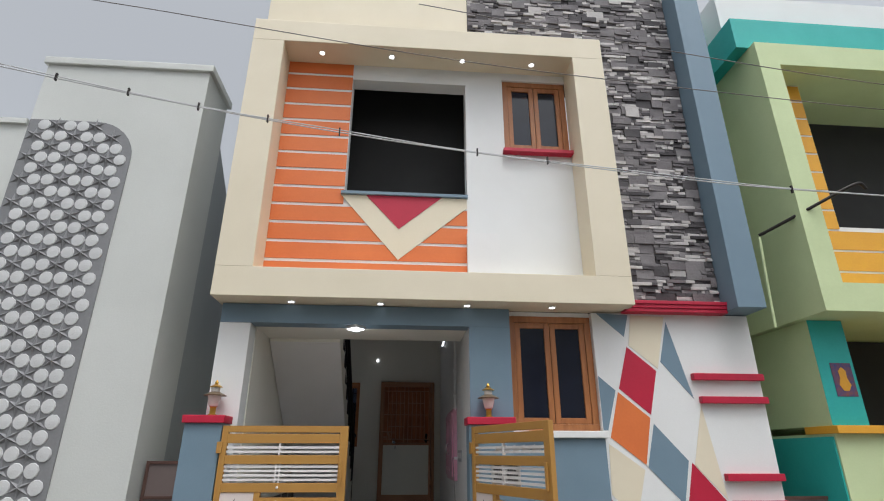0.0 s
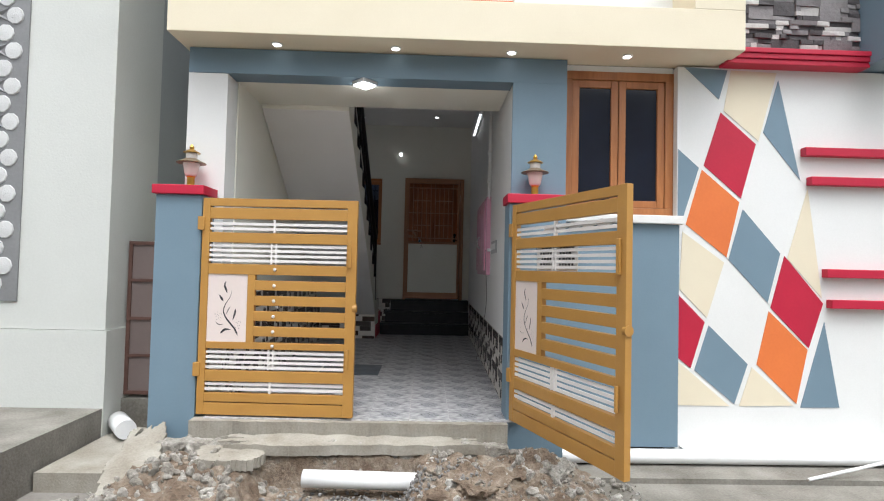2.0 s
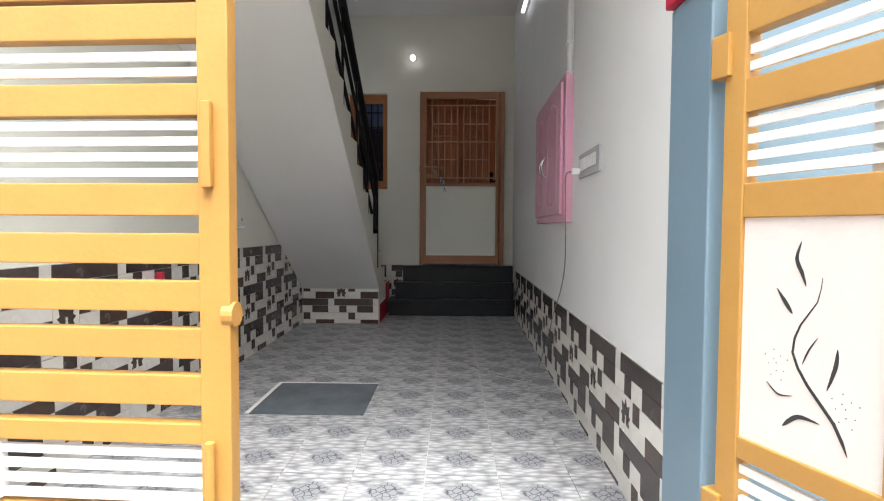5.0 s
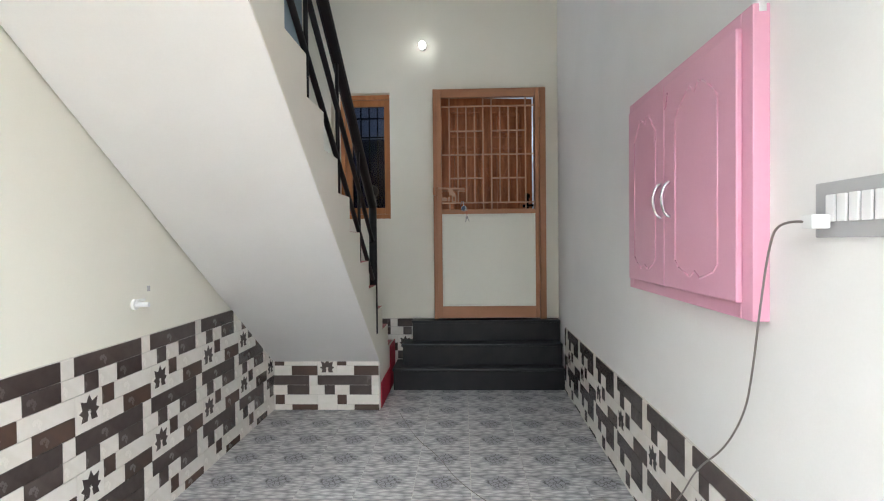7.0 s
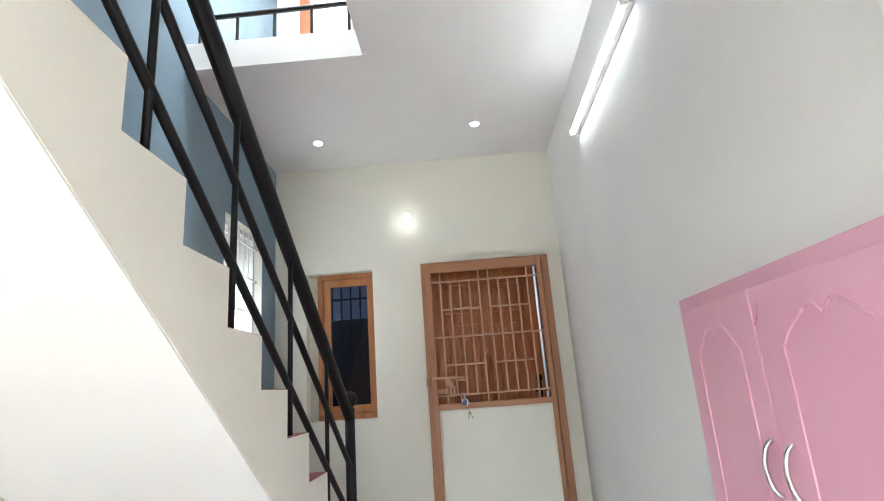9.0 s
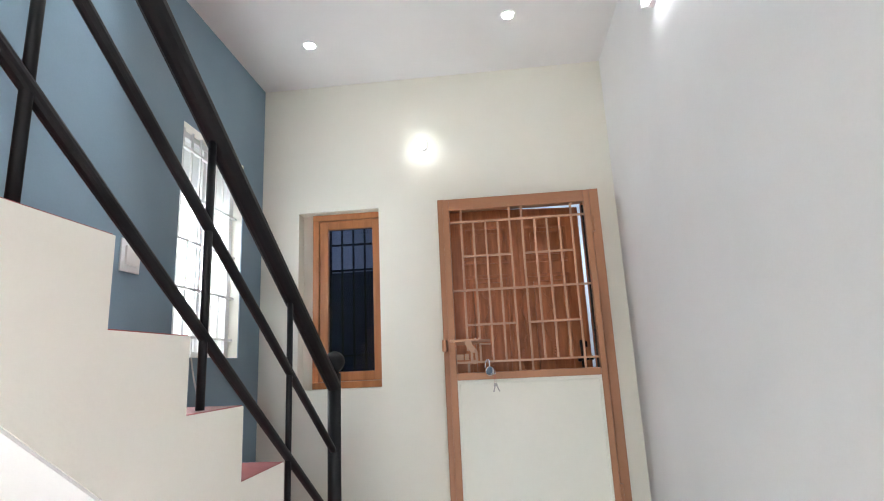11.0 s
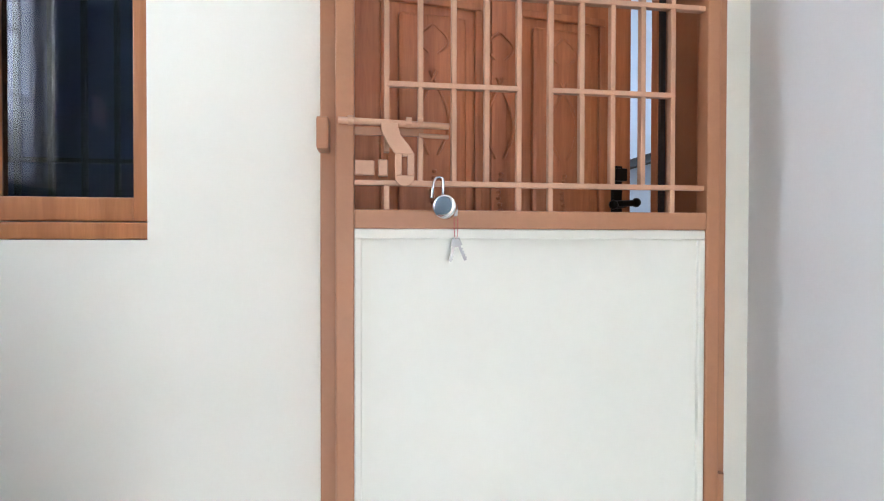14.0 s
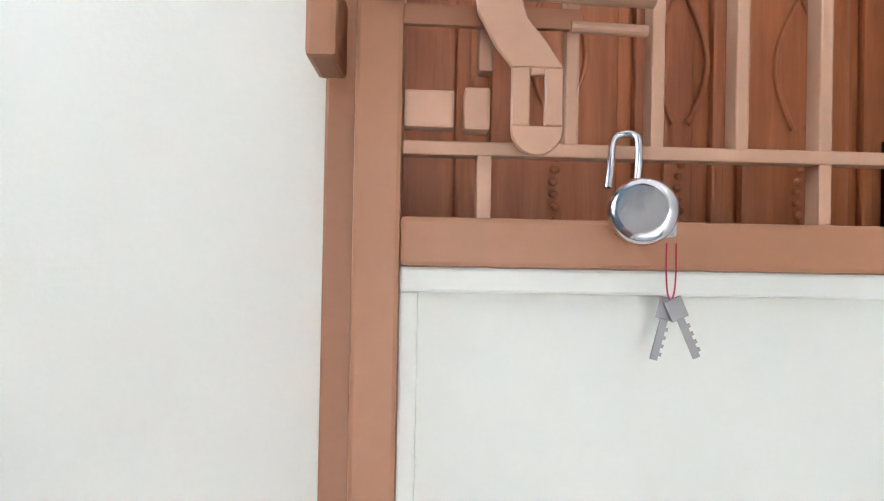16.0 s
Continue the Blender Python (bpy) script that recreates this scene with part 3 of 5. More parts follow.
def pillar_lamp(x):
    g = thing("pillar_lamp", "small brass and glass lantern on the gate pillar", "lamp", "pillar lanterns", place=(x, -0.02, 1.705))
    part("base", add_lathe(bmesh.new(), [(0.04, 0), (0.04, 0.012), (0.028, 0.02), (0.028, 0.075), (0.034, 0.085)], (0, 0, 0)), BRASS, g, "brass base")
    part("globe", add_lathe(bmesh.new(), [(0.036, 0.086), (0.045, 0.10), (0.062, 0.185), (0.062, 0.19)], (0, 0, 0)), PEBBLEGLASS, g, "frosted glass globe", True)
    part("shade", add_lathe(bmesh.new(), [(0.105, 0.185), (0.108, 0.19), (0.06, 0.212), (0.045, 0.222)], (0, 0, 0)), BRONZE, g, "dull bronze rim")
    part("upper_glass", add_lathe(bmesh.new(), [(0.04, 0.2225), (0.042, 0.262), (0.036, 0.265)], (0, 0, 0)), PEBBLEGLASS, g)
    part("finial", add_lathe(bmesh.new(), [(0.062, 0.266), (0.062, 0.27), (0.03, 0.288), (0.014, 0.296), (0.018, 0.312), (0.004, 0.335)], (0, 0, 0)), BRASS, g, "brass finial")


PEBBLEGLASS = mat("frosted_glass", (0.75, 0.70, 0.66), None, 0.25, bump=0.1)
pillar_lamp(-1.66)
pillar_lamp(1.01)


def gate_leaf(label, place, rz, width, flip):
    """A leaf from its hinge along +x; flip sets the plain stile on the far side."""
    g = thing("gate", label, "gate", "entrance gate leaves", place=place, rz=rz)
    h, t = 1.60, 0.045
    st = 0.055
    box_part("stile", (0, 0, 0), (st, t, h), GOLD, g, bevel=0.004)
    box_part("stile", (width - 0.075, 0, 0), (width, t, h), GOLD, g, bevel=0.004)

    def rail(z0, z1, x0=st, x1=width - 0.075):
        box_part("rail", (x0, 0.003, z0), (x1, t - 0.003, z1), GOLD, g, bevel=0.003)

    rail(0, 0.088), rail(0.096, 0.160), rail(0.245, 0.325), rail(1.035, 1.112), rail(1.27, 1.345), rail(1.447, 1.53), rail(1.541, 1.60)
    rail(0.485, 0.535)
    mid = st + 0.295
    rail(0.535, 1.035, mid, mid + 0.055)
    zs = [0.58, 0.693, 0.807, 0.92]
    for z in zs:
        rail(z, z + 0.073, mid + 0.055, width - 0.075)
    # bundles of white rods
    for z0, n in ((0.168, 2), (0.328, 4), (1.118, 4), (1.354, 2)):
        pitch = 0.037
        for k in range(n):
            zc = z0 + 0.010 + k * pitch
            box_part("rod", (st, 0.012, zc), (width - 0.075, 0.026, zc + 0.020), GATE_WHITE, g)
    for x in (0.52, 0.555):
        for z0, z1 in ((0.335, 0.48), (1.115, 1.268)):
            box_part("clasp", (x - 0.006, 0.006, z0), (x + 0.006, 0.030, z1), GATE_WHITE, g)
    for z0, z1 in ((0.161, 0.244), (1.348, 1.445)):
        box_part("clasp", (0.53, 0.006, z0), (0.545, 0.030, z1), GATE_WHITE, g)
    for z in [] if flip else [0.51] + [q + 0.036 for q in zs] + [1.075]:
        part("stud", add_ball(bmesh.new(), (0.55, 0.0, z), 0.013, (1, 0.6, 1), 10), GATE_WHITE, g, soft=True)
    sheet = box_part("cutout_sheet", (st, 0.010, 0.535), (mid, 0.030, 1.035), LASER, g, "pale sheet with a cut-out plant")
    # the plant: tapering curved strokes
    cut = bmesh.new()
    fine = 0.55 if flip else 1.0

    def stroke(points, widest, where):
        """A curved blade through points (0 to 1 across the sheet and down it), widest at the share where of its length."""
        pts = [Vector((st + u * 0.295, 1.035 - v * 0.5)) for u, v in points]
        line = []
        for k in range(13):
            q = k / 12 * (len(pts) - 1)
            i = min(int(q), len(pts) - 2)
            a0, a1, a2, a3 = pts[max(i - 1, 0)], pts[i], pts[i + 1], pts[min(i + 2, len(pts) - 1)]
            f = q - i
            line.append(0.5 * (2 * a1 + (a2 - a0) * f + (2 * a0 - 5 * a1 + 4 * a2 - a3) * f * f + (3 * a1 - a0 - 3 * a2 + a3) * f ** 3))
        blade = bmesh.new()
        one, two = [], []
        for k, p in enumerate(line):
            d = (line[min(k + 1, 12)] - line[max(k - 1, 0)]).normalized()
            u = k / 12
            w = fine * widest * (math.sin(math.pi * u ** (math.log(0.5) / math.log(where))) * 0.94 + 0.06)
            one.append((p.x - d.y * w, p.y + d.x * w))
            two.append((p.x + d.y * w, p.y - d.x * w))
        for k in range(12):
            add_prism(blade, [one[k], one[k + 1], two[k + 1], two[k]], "y", 0.0085, 0.0098)
        bmesh.ops.remove_doubles(blade, verts=blade.verts, dist=1e-6)
        part("cutout_leaf", blade, INK, sheet)

    for points, widest, where in (
            (((0.79, 0.91), (0.70, 0.80), (0.52, 0.68), (0.41, 0.56), (0.46, 0.44), (0.57, 0.34), (0.60, 0.24)), 0.0062, 0.16),
            (((0.45, 0.10), (0.42, 0.17), (0.46, 0.23), (0.49, 0.28)), 0.0075, 0.5), (((0.28, 0.30), (0.34, 0.35), (0.40, 0.40)), 0.008, 0.6),
            (((0.71, 0.51), (0.70, 0.58), (0.65, 0.68)), 0.007, 0.5), (((0.58, 0.48), (0.52, 0.54), (0.48, 0.60)), 0.003, 0.5),
            (((0.35, 0.88), (0.46, 0.82), (0.61, 0.82)), 0.0085, 0.4), (((0.22, 0.71), (0.31, 0.75), (0.42, 0.74)), 0.003, 0.5)):
        stroke(points, widest, where)
    for cu_, cv_ in ((0.29, 0.62), (0.77, 0.73)):
        for k in range(11):
            a = k * 2.4
            r = 0.007 * math.sqrt(k) * 1.3
            add_ball(cut, (st + cu_ * 0.295 + r * math.cos(a), 0.0092, 1.035 - cv_ * 0.5 + 1.3 * r * math.sin(a)), 0.0028 * fine, (1, 0.3, 1), 6)
    tagged(part("cutout_dots", cut, INK, sheet), "clusters of small cut-out dots", kind="stuff")
    for z in (0.28, 1.36):
        hb = bmesh.new()
        add_box(hb, (-0.03, -0.012, z), (0.02, 0.03, z + 0.10), 0.004)
        part("hinge", hb, GOLD, g)
    lk = bmesh.new()
    add_box(lk, (width - 0.06, -0.02, 1.10), (width - 0.035, -0.001, 1.30), 0.004)
    part("latch", lk, GOLD, g)
    rg = bmesh.new()
    add_tube(rg, (width - 0.02, 0.02, 0.80), (width + 0.008, 0.02, 0.80), 0.03, 16)
    part("lock_plate", rg, GOLD, g)
    part("bolt", add_tube(bmesh.new(), (width - 0.045, -0.018, 0.36), (width - 0.045, -0.018, 0.50), 0.011), GOLD, g)
    return g


def fill(n, a, b):
    return [a + (b - a) * k / (n - 1) for k in range(n)]


gate_leaf("closed mustard steel gate leaf with white rods and a cut-out plant", (-1.50, -0.158, 0.012), math.degrees(math.atan2(-0.05, 1.155)), 1.155, False)
gr = gate_leaf("open mustard steel gate leaf with a torn paper notice", (0.81, -0.18, 0.012), math.degrees(math.atan2(-1.137, 0.437)), 1.215, True)
notice = bmesh.new()
add_box(notice, (0.30, 0.030, 1.115), (0.76, 0.032, 1.268))
nt = part("paper_notice", notice, PAPER, gr, "white paper notice with dark print")
for k in range(4):
    line = bmesh.new()
    z = 1.1505 + k * 0.037
    x = 0.34 + 0.02 * (k % 2)
    while x < 0.70:
        w = random.uniform(0.012, 0.03)
        add_box(line, (x, 0.0285, z), (x + w, 0.0298, z + 0.013))
        x += w + 0.010
    tagged(part("print_line", line, INK, nt), "unreadable line of dark print", kind="stuff")
torn = bmesh.new()
for k in range(5):
    x = 0.35 + k * 0.14
    add_prism(torn, [(x, 1.365), (x + 0.19, 1.40), (x + 0.21, 1.43), (x + 0.03, 1.40)], "y", 0.034, 0.0355)
part("torn_paper", torn, PAPER, gr, "torn strips of white paper")

# threshold, rubble, ground
slab("pavement_threshold", (-1.51, -0.235, -0.40), (0.795, -0.131, -0.008), CEMENT, "rough concrete threshold step")
slab("pavement_apron", (-1.86, -0.36, -0.5), (0.79, -0.236, -0.125), BROKEN, "broken concrete apron below the step", bevel=0.02)


for nm in ("pavement_apron", "pavement_threshold"):
    me = bpy.data.objects[nm].data
    worn = bmesh.new()
    worn.from_mesh(me)
    bmesh.ops.subdivide_edges(worn, edges=[e for e in worn.edges if abs(e.verts[0].co.x - e.verts[1].co.x) > 0.5], cuts=90, use_grid_fill=True)
    for v in worn.verts:
        v.co.y += 0.022 * noise.fractal(Vector((v.co.x * 6, v.co.z * 6, 2)), 1.0, 2.0, 4) - 0.01
        if v.co.z > -0.2 and nm == "pavement_apron":
            v.co.z += 0.05 * noise.fractal(Vector((v.co.x * 5, 0, 7)), 1.0, 2.0, 4)
    worn.to_mesh(me)
    worn.free()


def step(v, lo, hi):
    u = max(0.0, min(1.0, (v - lo) / (hi - lo)))
    return u * u * (3 - 2 * u)


def ground_height(x, y):
    """Heaped earth before the step, with a steep-sided ditch."""
    heap = step(y, -1.9, -0.45) * (step(x, -1.95, -1.6) if x < 0 else 1 - step(x, 0.95, 1.5))
    edge = 0.05 * noise.fractal(Vector((x * 5, y * 5, 4)), 1.0, 2.0, 3)
    ditch = step(x + edge, -0.98, -0.86) * (1 - step(x + edge, 0.04, 0.16)) * step(y + edge, -1.15, -0.90) * (1 - step(y, -0.42, -0.38))
    rough = 0.09 * noise.fractal(Vector((x * 2.3, y * 2.3, 0)), 1.0, 2.0, 4) + 0.045 * noise.fractal(Vector((x * 9, y * 9, 3)), 0.8, 2.0, 4)
    z = -0.39 + 0.21 * heap + rough * (0.15 + 0.75 * heap)
    return z + ditch * (-0.41 - z) + 0.012 * noise.noise(Vector((x * 30, y * 30, 1)))


g = bmesh.new()
nx, ny = 190, 160
grid = [[g.verts.new((-1.88 + 3.3 * i / nx, -3.0 + 2.75 * j / ny, 0)) for j in range(ny + 1)] for i in range(nx + 1)]
for row in grid:
    for v in row:
        v.co.z = ground_height(v.co.x, v.co.y)
for i in range(nx):
    for j in range(ny):
        g.faces.new((grid[i][j], grid[i + 1][j], grid[i + 1][j + 1], grid[i][j + 1]))
tagged(part("ground_rubble", g, RUBBLE), "broken earth and concrete rubble before the step", kind="structure")
slab("ground", (-400, -400, -0.9), (400, 400, -0.42), ROAD, "dusty grey street ground")
rocks = bmesh.new()
rock_rng = random.Random(11)
for k in range(1300):
    x, y = rock_rng.uniform(-2.1, 1.7), rock_rng.uniform(-1.35, -0.25)
    r = rock_rng.choice((0.006, 0.008, 0.010, 0.012, 0.016, 0.022, 0.034))
    if abs(x + 0.25) < 0.5 and y > -0.85:
        r = min(r, 0.012)
    mtx = Matrix.Translation((x, y, ground_height(x, y) + r * 0.3)) @ Euler((rock_rng.random() * 6, rock_rng.random() * 6, 0)).to_matrix().to_4x4() @ Matrix.Diagonal((rock_rng.uniform(0.9, 1.7), 0.9, rock_rng.uniform(0.4, 0.8), 1))
    bmesh.ops.create_icosphere(rocks, subdivisions=1, radius=r, matrix=mtx)
tagged(part("rubble_stones", rocks, BROKEN), "loose stones and chips of concrete", "rubble", kind="stuff")
# gravel heaped in the ditch
pit_gravel = bmesh.new()
for k in range(900):
    x, y = rock_rng.gauss(-0.2, 0.26), rock_rng.gauss(-0.74, 0.08)
    r = rock_rng.uniform(0.007, 0.015)
    mtx = Matrix.Translation((x, y, ground_height(x, y) + r * rock_rng.uniform(0.2, 1.6))) @ Euler((rock_rng.random() * 6, rock_rng.random() * 6, 0)).to_matrix().to_4x4() @ Matrix.Diagonal((1.2, 0.9, 0.7, 1))
    bmesh.ops.create_icosphere(pit_gravel, subdivisions=1, radius=r, matrix=mtx)
tagged(part("ditch_gravel", pit_gravel, GRAVEL), "grey gravel heaped in the ditch", "gravel", kind="stuff")


def chunk(name, label, c, size, material, seed):
    """A jagged lump with a broken, flattened top."""
    b = bmesh.new()
    bmesh.ops.create_icosphere(b, subdivisions=5, radius=1)
    shift = Vector((seed * 3.7, seed, 0))
    for v in b.verts:
        n = v.co.normalized()
        r = 1 + 0.42 * noise.fractal(n * 1.5 + shift, 0.9, 2.0, 5) + 0.10 * abs(noise.noise(n * 7 + shift)) + 0.05 * noise.noise(n * 19 + shift)
        p = n * r
        p.z = max(-0.5, min(0.5 + 0.12 * noise.fractal(Vector((p.x * 3, p.y * 3, seed)), 0.8, 2.0, 4), p.z))
        v.co = Vector((c[0] + p.x * size[0], c[1] + p.y * size[1], c[2] + p.z * size[2]))
    tagged(part(name, b, material), label, "rubble", "lumps of rubble")


def broken_pad(label, centre, size, slope, turn, seed):
    """A cracked flat piece of poured concrete with a ragged outline; slope is its fall per metre towards the street."""
    b = bmesh.new()
    n = 44
    vs = {}
    for i in range(n + 1):
        for j in range(n + 1):
            u, v = -1 + 2 * i / n, -1 + 2 * j / n
            x, y = u * size[0], v * size[1]
            z = slope * y + 0.012 * noise.fractal(Vector((x * 6, y * 6, seed)), 0.9, 2.0, 4)
            ragged = 0.80 + 0.26 * noise.fractal(Vector((u * 1.7 + seed, v * 1.7, 0)), 0.8, 2.0, 4)
            if (abs(u) ** 3 + abs(v) ** 3) ** (1 / 3) < ragged:
                c, s_ = math.cos(turn), math.sin(turn)
                vs[i, j] = b.verts.new((centre[0] + c * x - s_ * y, centre[1] + s_ * x + c * y, centre[2] + z))
    faces = [b.faces.new((vs[i, j], vs[i + 1, j], vs[i + 1, j + 1], vs[i, j + 1])) for i in range(n) for j in range(n)
             if (i, j) in vs and (i + 1, j) in vs and (i + 1, j + 1) in vs and (i, j + 1) in vs]
    low = bmesh.ops.extrude_face_region(b, geom=faces)
    for v in low["geom"]:
        if isinstance(v, bmesh.types.BMVert):
            v.co.z -= 0.07
    bmesh.ops.recalc_face_normals(b, faces=b.faces)
    tagged(part("concrete_pad", b, CEMENT), label, "rubble", "pieces of poured concrete")


broken_pad("pale sloping strip of poured concrete by the pillar", (-1.73, -0.56, -0.19), (0.17, 0.50), 0.34, 0.10, 2.0)
broken_pad("pale flat piece of poured concrete before the step", (-1.15, -0.47, -0.15), (0.30, 0.17), 0.10, -0.15, 6.0)
broken_pad("narrow broken ledge of poured concrete under the step", (-0.35, -0.33, -0.105), (1.25, 0.10), 0.15, 0.0, 9.0)
chunk("earth_mound", "brown mound of earth before the step", (0.52, -0.70, -0.30), (0.34, 0.32, 0.24), RUBBLE, 9)
chunk("earth_mound", "brown grey mound of earth and stones", (-1.25, -0.92, -0.37), (0.30, 0.30, 0.22), RUBBLE, 12)
chunk("concrete_lump", "crumbling concrete at the foot of the pillar", (1.0, -0.46, -0.27), (0.18, 0.26, 0.13), BROKEN, 15)

pv = thing("drain_pipe", "short white plastic drain pipe lying in the ditch", "pipe")
part("pipe", add_tube(bmesh.new(), (-0.62, -0.52, -0.30), (0.16, -0.56, -0.30), 0.058, 24), PVC, pv, soft=True)
pv2 = thing("drain_pipe_stub", "white plastic pipe end beside the side gate", "pipe")
part("pipe", add_tube(bmesh.new(), (-2.36, 0.38, -0.20), (-2.16, 0.14, -0.20), 0.075, 24), PVC, pv2, soft=True)
pv3 = thing("wall_base_pipe", "long white plastic pipe along the facade's foot", "pipe")
part("pipe", add_tube(bmesh.new(), (1.25, -0.02, -0.30), (4.02, -0.02, -0.30), 0.055, 20), PVC, pv3, soft=True)
slab("pavement_right", (1.25, -0.30, -0.55), (4.03, 0.12, -0.362), CONCRETE, "grey concrete strip before the facade")
slab("pavement_right_low", (1.35, -0.75, -0.60), (9, -0.301, -0.40), CONCRETE, "grey concrete drain cover along the house")
st = thing("white_stick", "thin white stick leaning on the drain", "stick")
part("rod", add_tube(bmesh.new(), (3.0, -0.30, -0.36), (4.0, -0.22, -0.18), 0.012), PVC, st)
slab("pavement_left", (-2.40, -0.50, -0.60), (-1.87, 0.5, -0.29), CEMENT, "broken concrete path beside the house")

# ---- neighbours ----
slab("ground_left_plinth", (-9, -1.8, -0.6), (-2.42, 0.268, -0.07), CONCRETE, "grey concrete platform of the neighbouring house")
nh = thing("grey_house", "pale grey neighbouring house with a relief tile panel", "house")
box_part("wall", (-4.40, 0.27, 0.56), (-2.43, 1.0, 5.93), NEIGH, nh, "pale grey plaster tower")
box_part("base", (-9.0, 0.255, -0.6), (-2.41, 4.0, 0.555), NEIGH, nh, "white washed base")
# rear profile kept low so that sky light reaches the stair window
part("side_wall", add_prism(bmesh.new(), [(1.0, 0.56), (7.0, 0.56), (7.0, 2.2), (2.8, 2.2), (1.8, 4.6), (1.0, 5.3)], "x", -4.0, -2.435), NEIGH_SIDE, nh, "grey plaster side wall")
box_part("parapet_cap", (-4.44, 0.23, 5.932), (-2.38, 1.04, 6.03), NEIGH, nh, bevel=0.01)
box_part("low_wall", (-9.0, 0.30, 0.56), (-4.402, 5.0, 5.05), NEIGH, nh)
box_part("low_cap", (-9.0, 0.26, 5.052), (-4.43, 5.0, 5.12), NEIGH, nh)
px0, px1, pz0, pz1 = -4.39, -3.14, 0.78, 5.11
rad = 0.48
pts = [(px0, pz0), (px1, pz0)] + [(px1 - rad + rad * math.cos(a), pz1 - rad + rad * math.sin(a)) for a in fill(9, 0, math.pi / 2)] + [(px0, pz1)]
pan = part("tile_panel", add_prism(bmesh.new(), pts, "y", 0.256, 0.2695), STAR, nh, "grey and white relief tile panel")


def inside_panel(x, z):
    if not (px0 + 0.07 < x < px1 - 0.06 and pz0 + 0.06 < z < pz1 - 0.06):
        return False
    dx, dz = x - (px1 - rad), z - (pz1 - rad)
    return not (dx > 0 and dz > 0 and dx * dx + dz * dz > (rad - 0.06) ** 2)


PITCH = 0.147
blob = bmesh.new()
rim = [blob.verts.new((0.071 * math.cos(math.pi * k / 5), 0, 0.0735 * math.sin(math.pi * k / 5))) for k in range(10)]
mid = [blob.verts.new((0.066 * math.cos(math.pi * k / 5), -0.010, 0.069 * math.sin(math.pi * k / 5))) for k in range(10)]
top = blob.verts.new((0, -0.015, 0))
for k in range(10):
    q = (k + 1) % 10
    blob.faces.new((rim[k], rim[q], mid[q], mid[k]))
    blob.faces.new((mid[k], mid[q], top))
bmesh.ops.recalc_face_normals(blob, faces=blob.faces)
blob = mesh_of("tile", blob, PEBBLE)
starm = bmesh.new()
outer = [starm.verts.new(((0.118 if k % 2 else 0.04) * math.cos(math.pi * k / 6), 0, (0.118 if k % 2 else 0.04) * math.sin(math.pi * k / 6))) for k in range(12)]
tip = starm.verts.new((0, -0.030, 0))
for k in range(12):
    starm.faces.new((outer[k], outer[(k + 1) % 12], tip))
bmesh.ops.recalc_face_normals(starm, faces=starm.faces)
starm = mesh_of("star", starm, mat("dark_star_facets", (0.26, 0.26, 0.265), (0.15, 0.15, 0.155), 0.45, random_amount=0.3))
row, z = 0, pz1 - 0.075
while z > pz0:
    x = px1 - 0.04 + (1.5 * PITCH if row % 2 else 0)
    k = 0
    while x > px0:
        if inside_panel(x, z):
            me, nm = (starm, "star") if k % 3 == 0 else (blob, "tile")
            ob = new(nm, me)
            ob.parent, ob.location = pan, (x, 0.2555, z)
            ob.rotation_euler = (0, random.uniform(-0.06, 0.06), 0)
        x -= PITCH
        k += 1
    z -= PITCH
    row += 1

sg = thing("side_gate", "rusty brown sheet metal side gate", "gate", place=(-2.41, 0.53, -0.02))
f = bmesh.new()
for lo, hi in (((0, 0, 0), (0.03, 0.03, 1.32)), ((0.03, 0, 1.29), (0.62, 0.03, 1.32)), ((0.03, 0, 0), (0.62, 0.03, 0.03)), ((0.03, 0, 0.32), (0.62, 0.03, 0.345)), ((0.03, 0, 0.64), (0.62, 0.03, 0.665)), ((0.03, 0, 0.97), (0.62, 0.03, 0.995))):
    add_box(f, lo, hi)
part("gate_frame", f, RUST, sg)
box_part("sheet", (0.03, 0.012, 0.03), (0.62, 0.018, 1.29), mat("brown_mesh_sheet", (0.17, 0.13, 0.12), None, 0.7), sg)
slab("ground_alley", (-2.41, 0.5, -0.6), (-1.77, 7, -0.05), CONCRETE, "narrow concrete alley between the houses")

sg2 = copy_thing(sg, Matrix.Translation((4.06, 0.36, -0.36)))
tagged(sg2, "rusty brown sheet metal gate in the narrow alley", "gate")

gh = thing("green_house", "pale green and teal neighbouring house", "house")
box_part("wall", (4.72, 1.6, -0.5), (11, 6, 7.6), LIME, gh)
box_part("front_pier", (4.72, 0.10, 1.66), (5.14, 1.6, 2.80), LIME, gh)
box_part("pier_face", (4.722, 0.094, 1.662), (5.138, 0.0995, 2.80), TEAL, gh, "teal pier face")
box_part("front_base", (4.72, 0.10, -0.5), (11, 1.6, 1.58), LIME, gh)
box_part("sill", (4.70, 0.02, 1.581), (11, 0.5, 1.66), YELLOW, gh, "amber sill", 0.005)
# near-black sheet paints the shade inside the ground floor opening
box_part("opening_shade_low", (5.145, 1.2, 1.662), (11, 1.3, 2.80), ROOM_SHADE, gh)
box_part("side_panel", (4.70, 0.12, -0.5), (4.719, 2.4, 1.55), TEAL, gh, "teal lower side wall")
bx = bmesh.new()
add_box(bx, (4.64, -0.31, 2.81), (11, 1.6, 3.13))
add_box(bx, (4.64, -0.31, 6.10), (11, 1.6, 6.45))
add_box(bx, (4.64, -0.31, 3.13), (4.92, 1.6, 6.10))
part("frame", bx, LIME, gh, "pale green projecting frame")
box_part("back_panel", (4.92, 0.08, 3.13), (5.45, 0.30, 6.10), WHITE, gh)
box_part("back_panel_low", (5.45, 0.08, 3.13), (11, 0.30, 3.98), WHITE, gh)
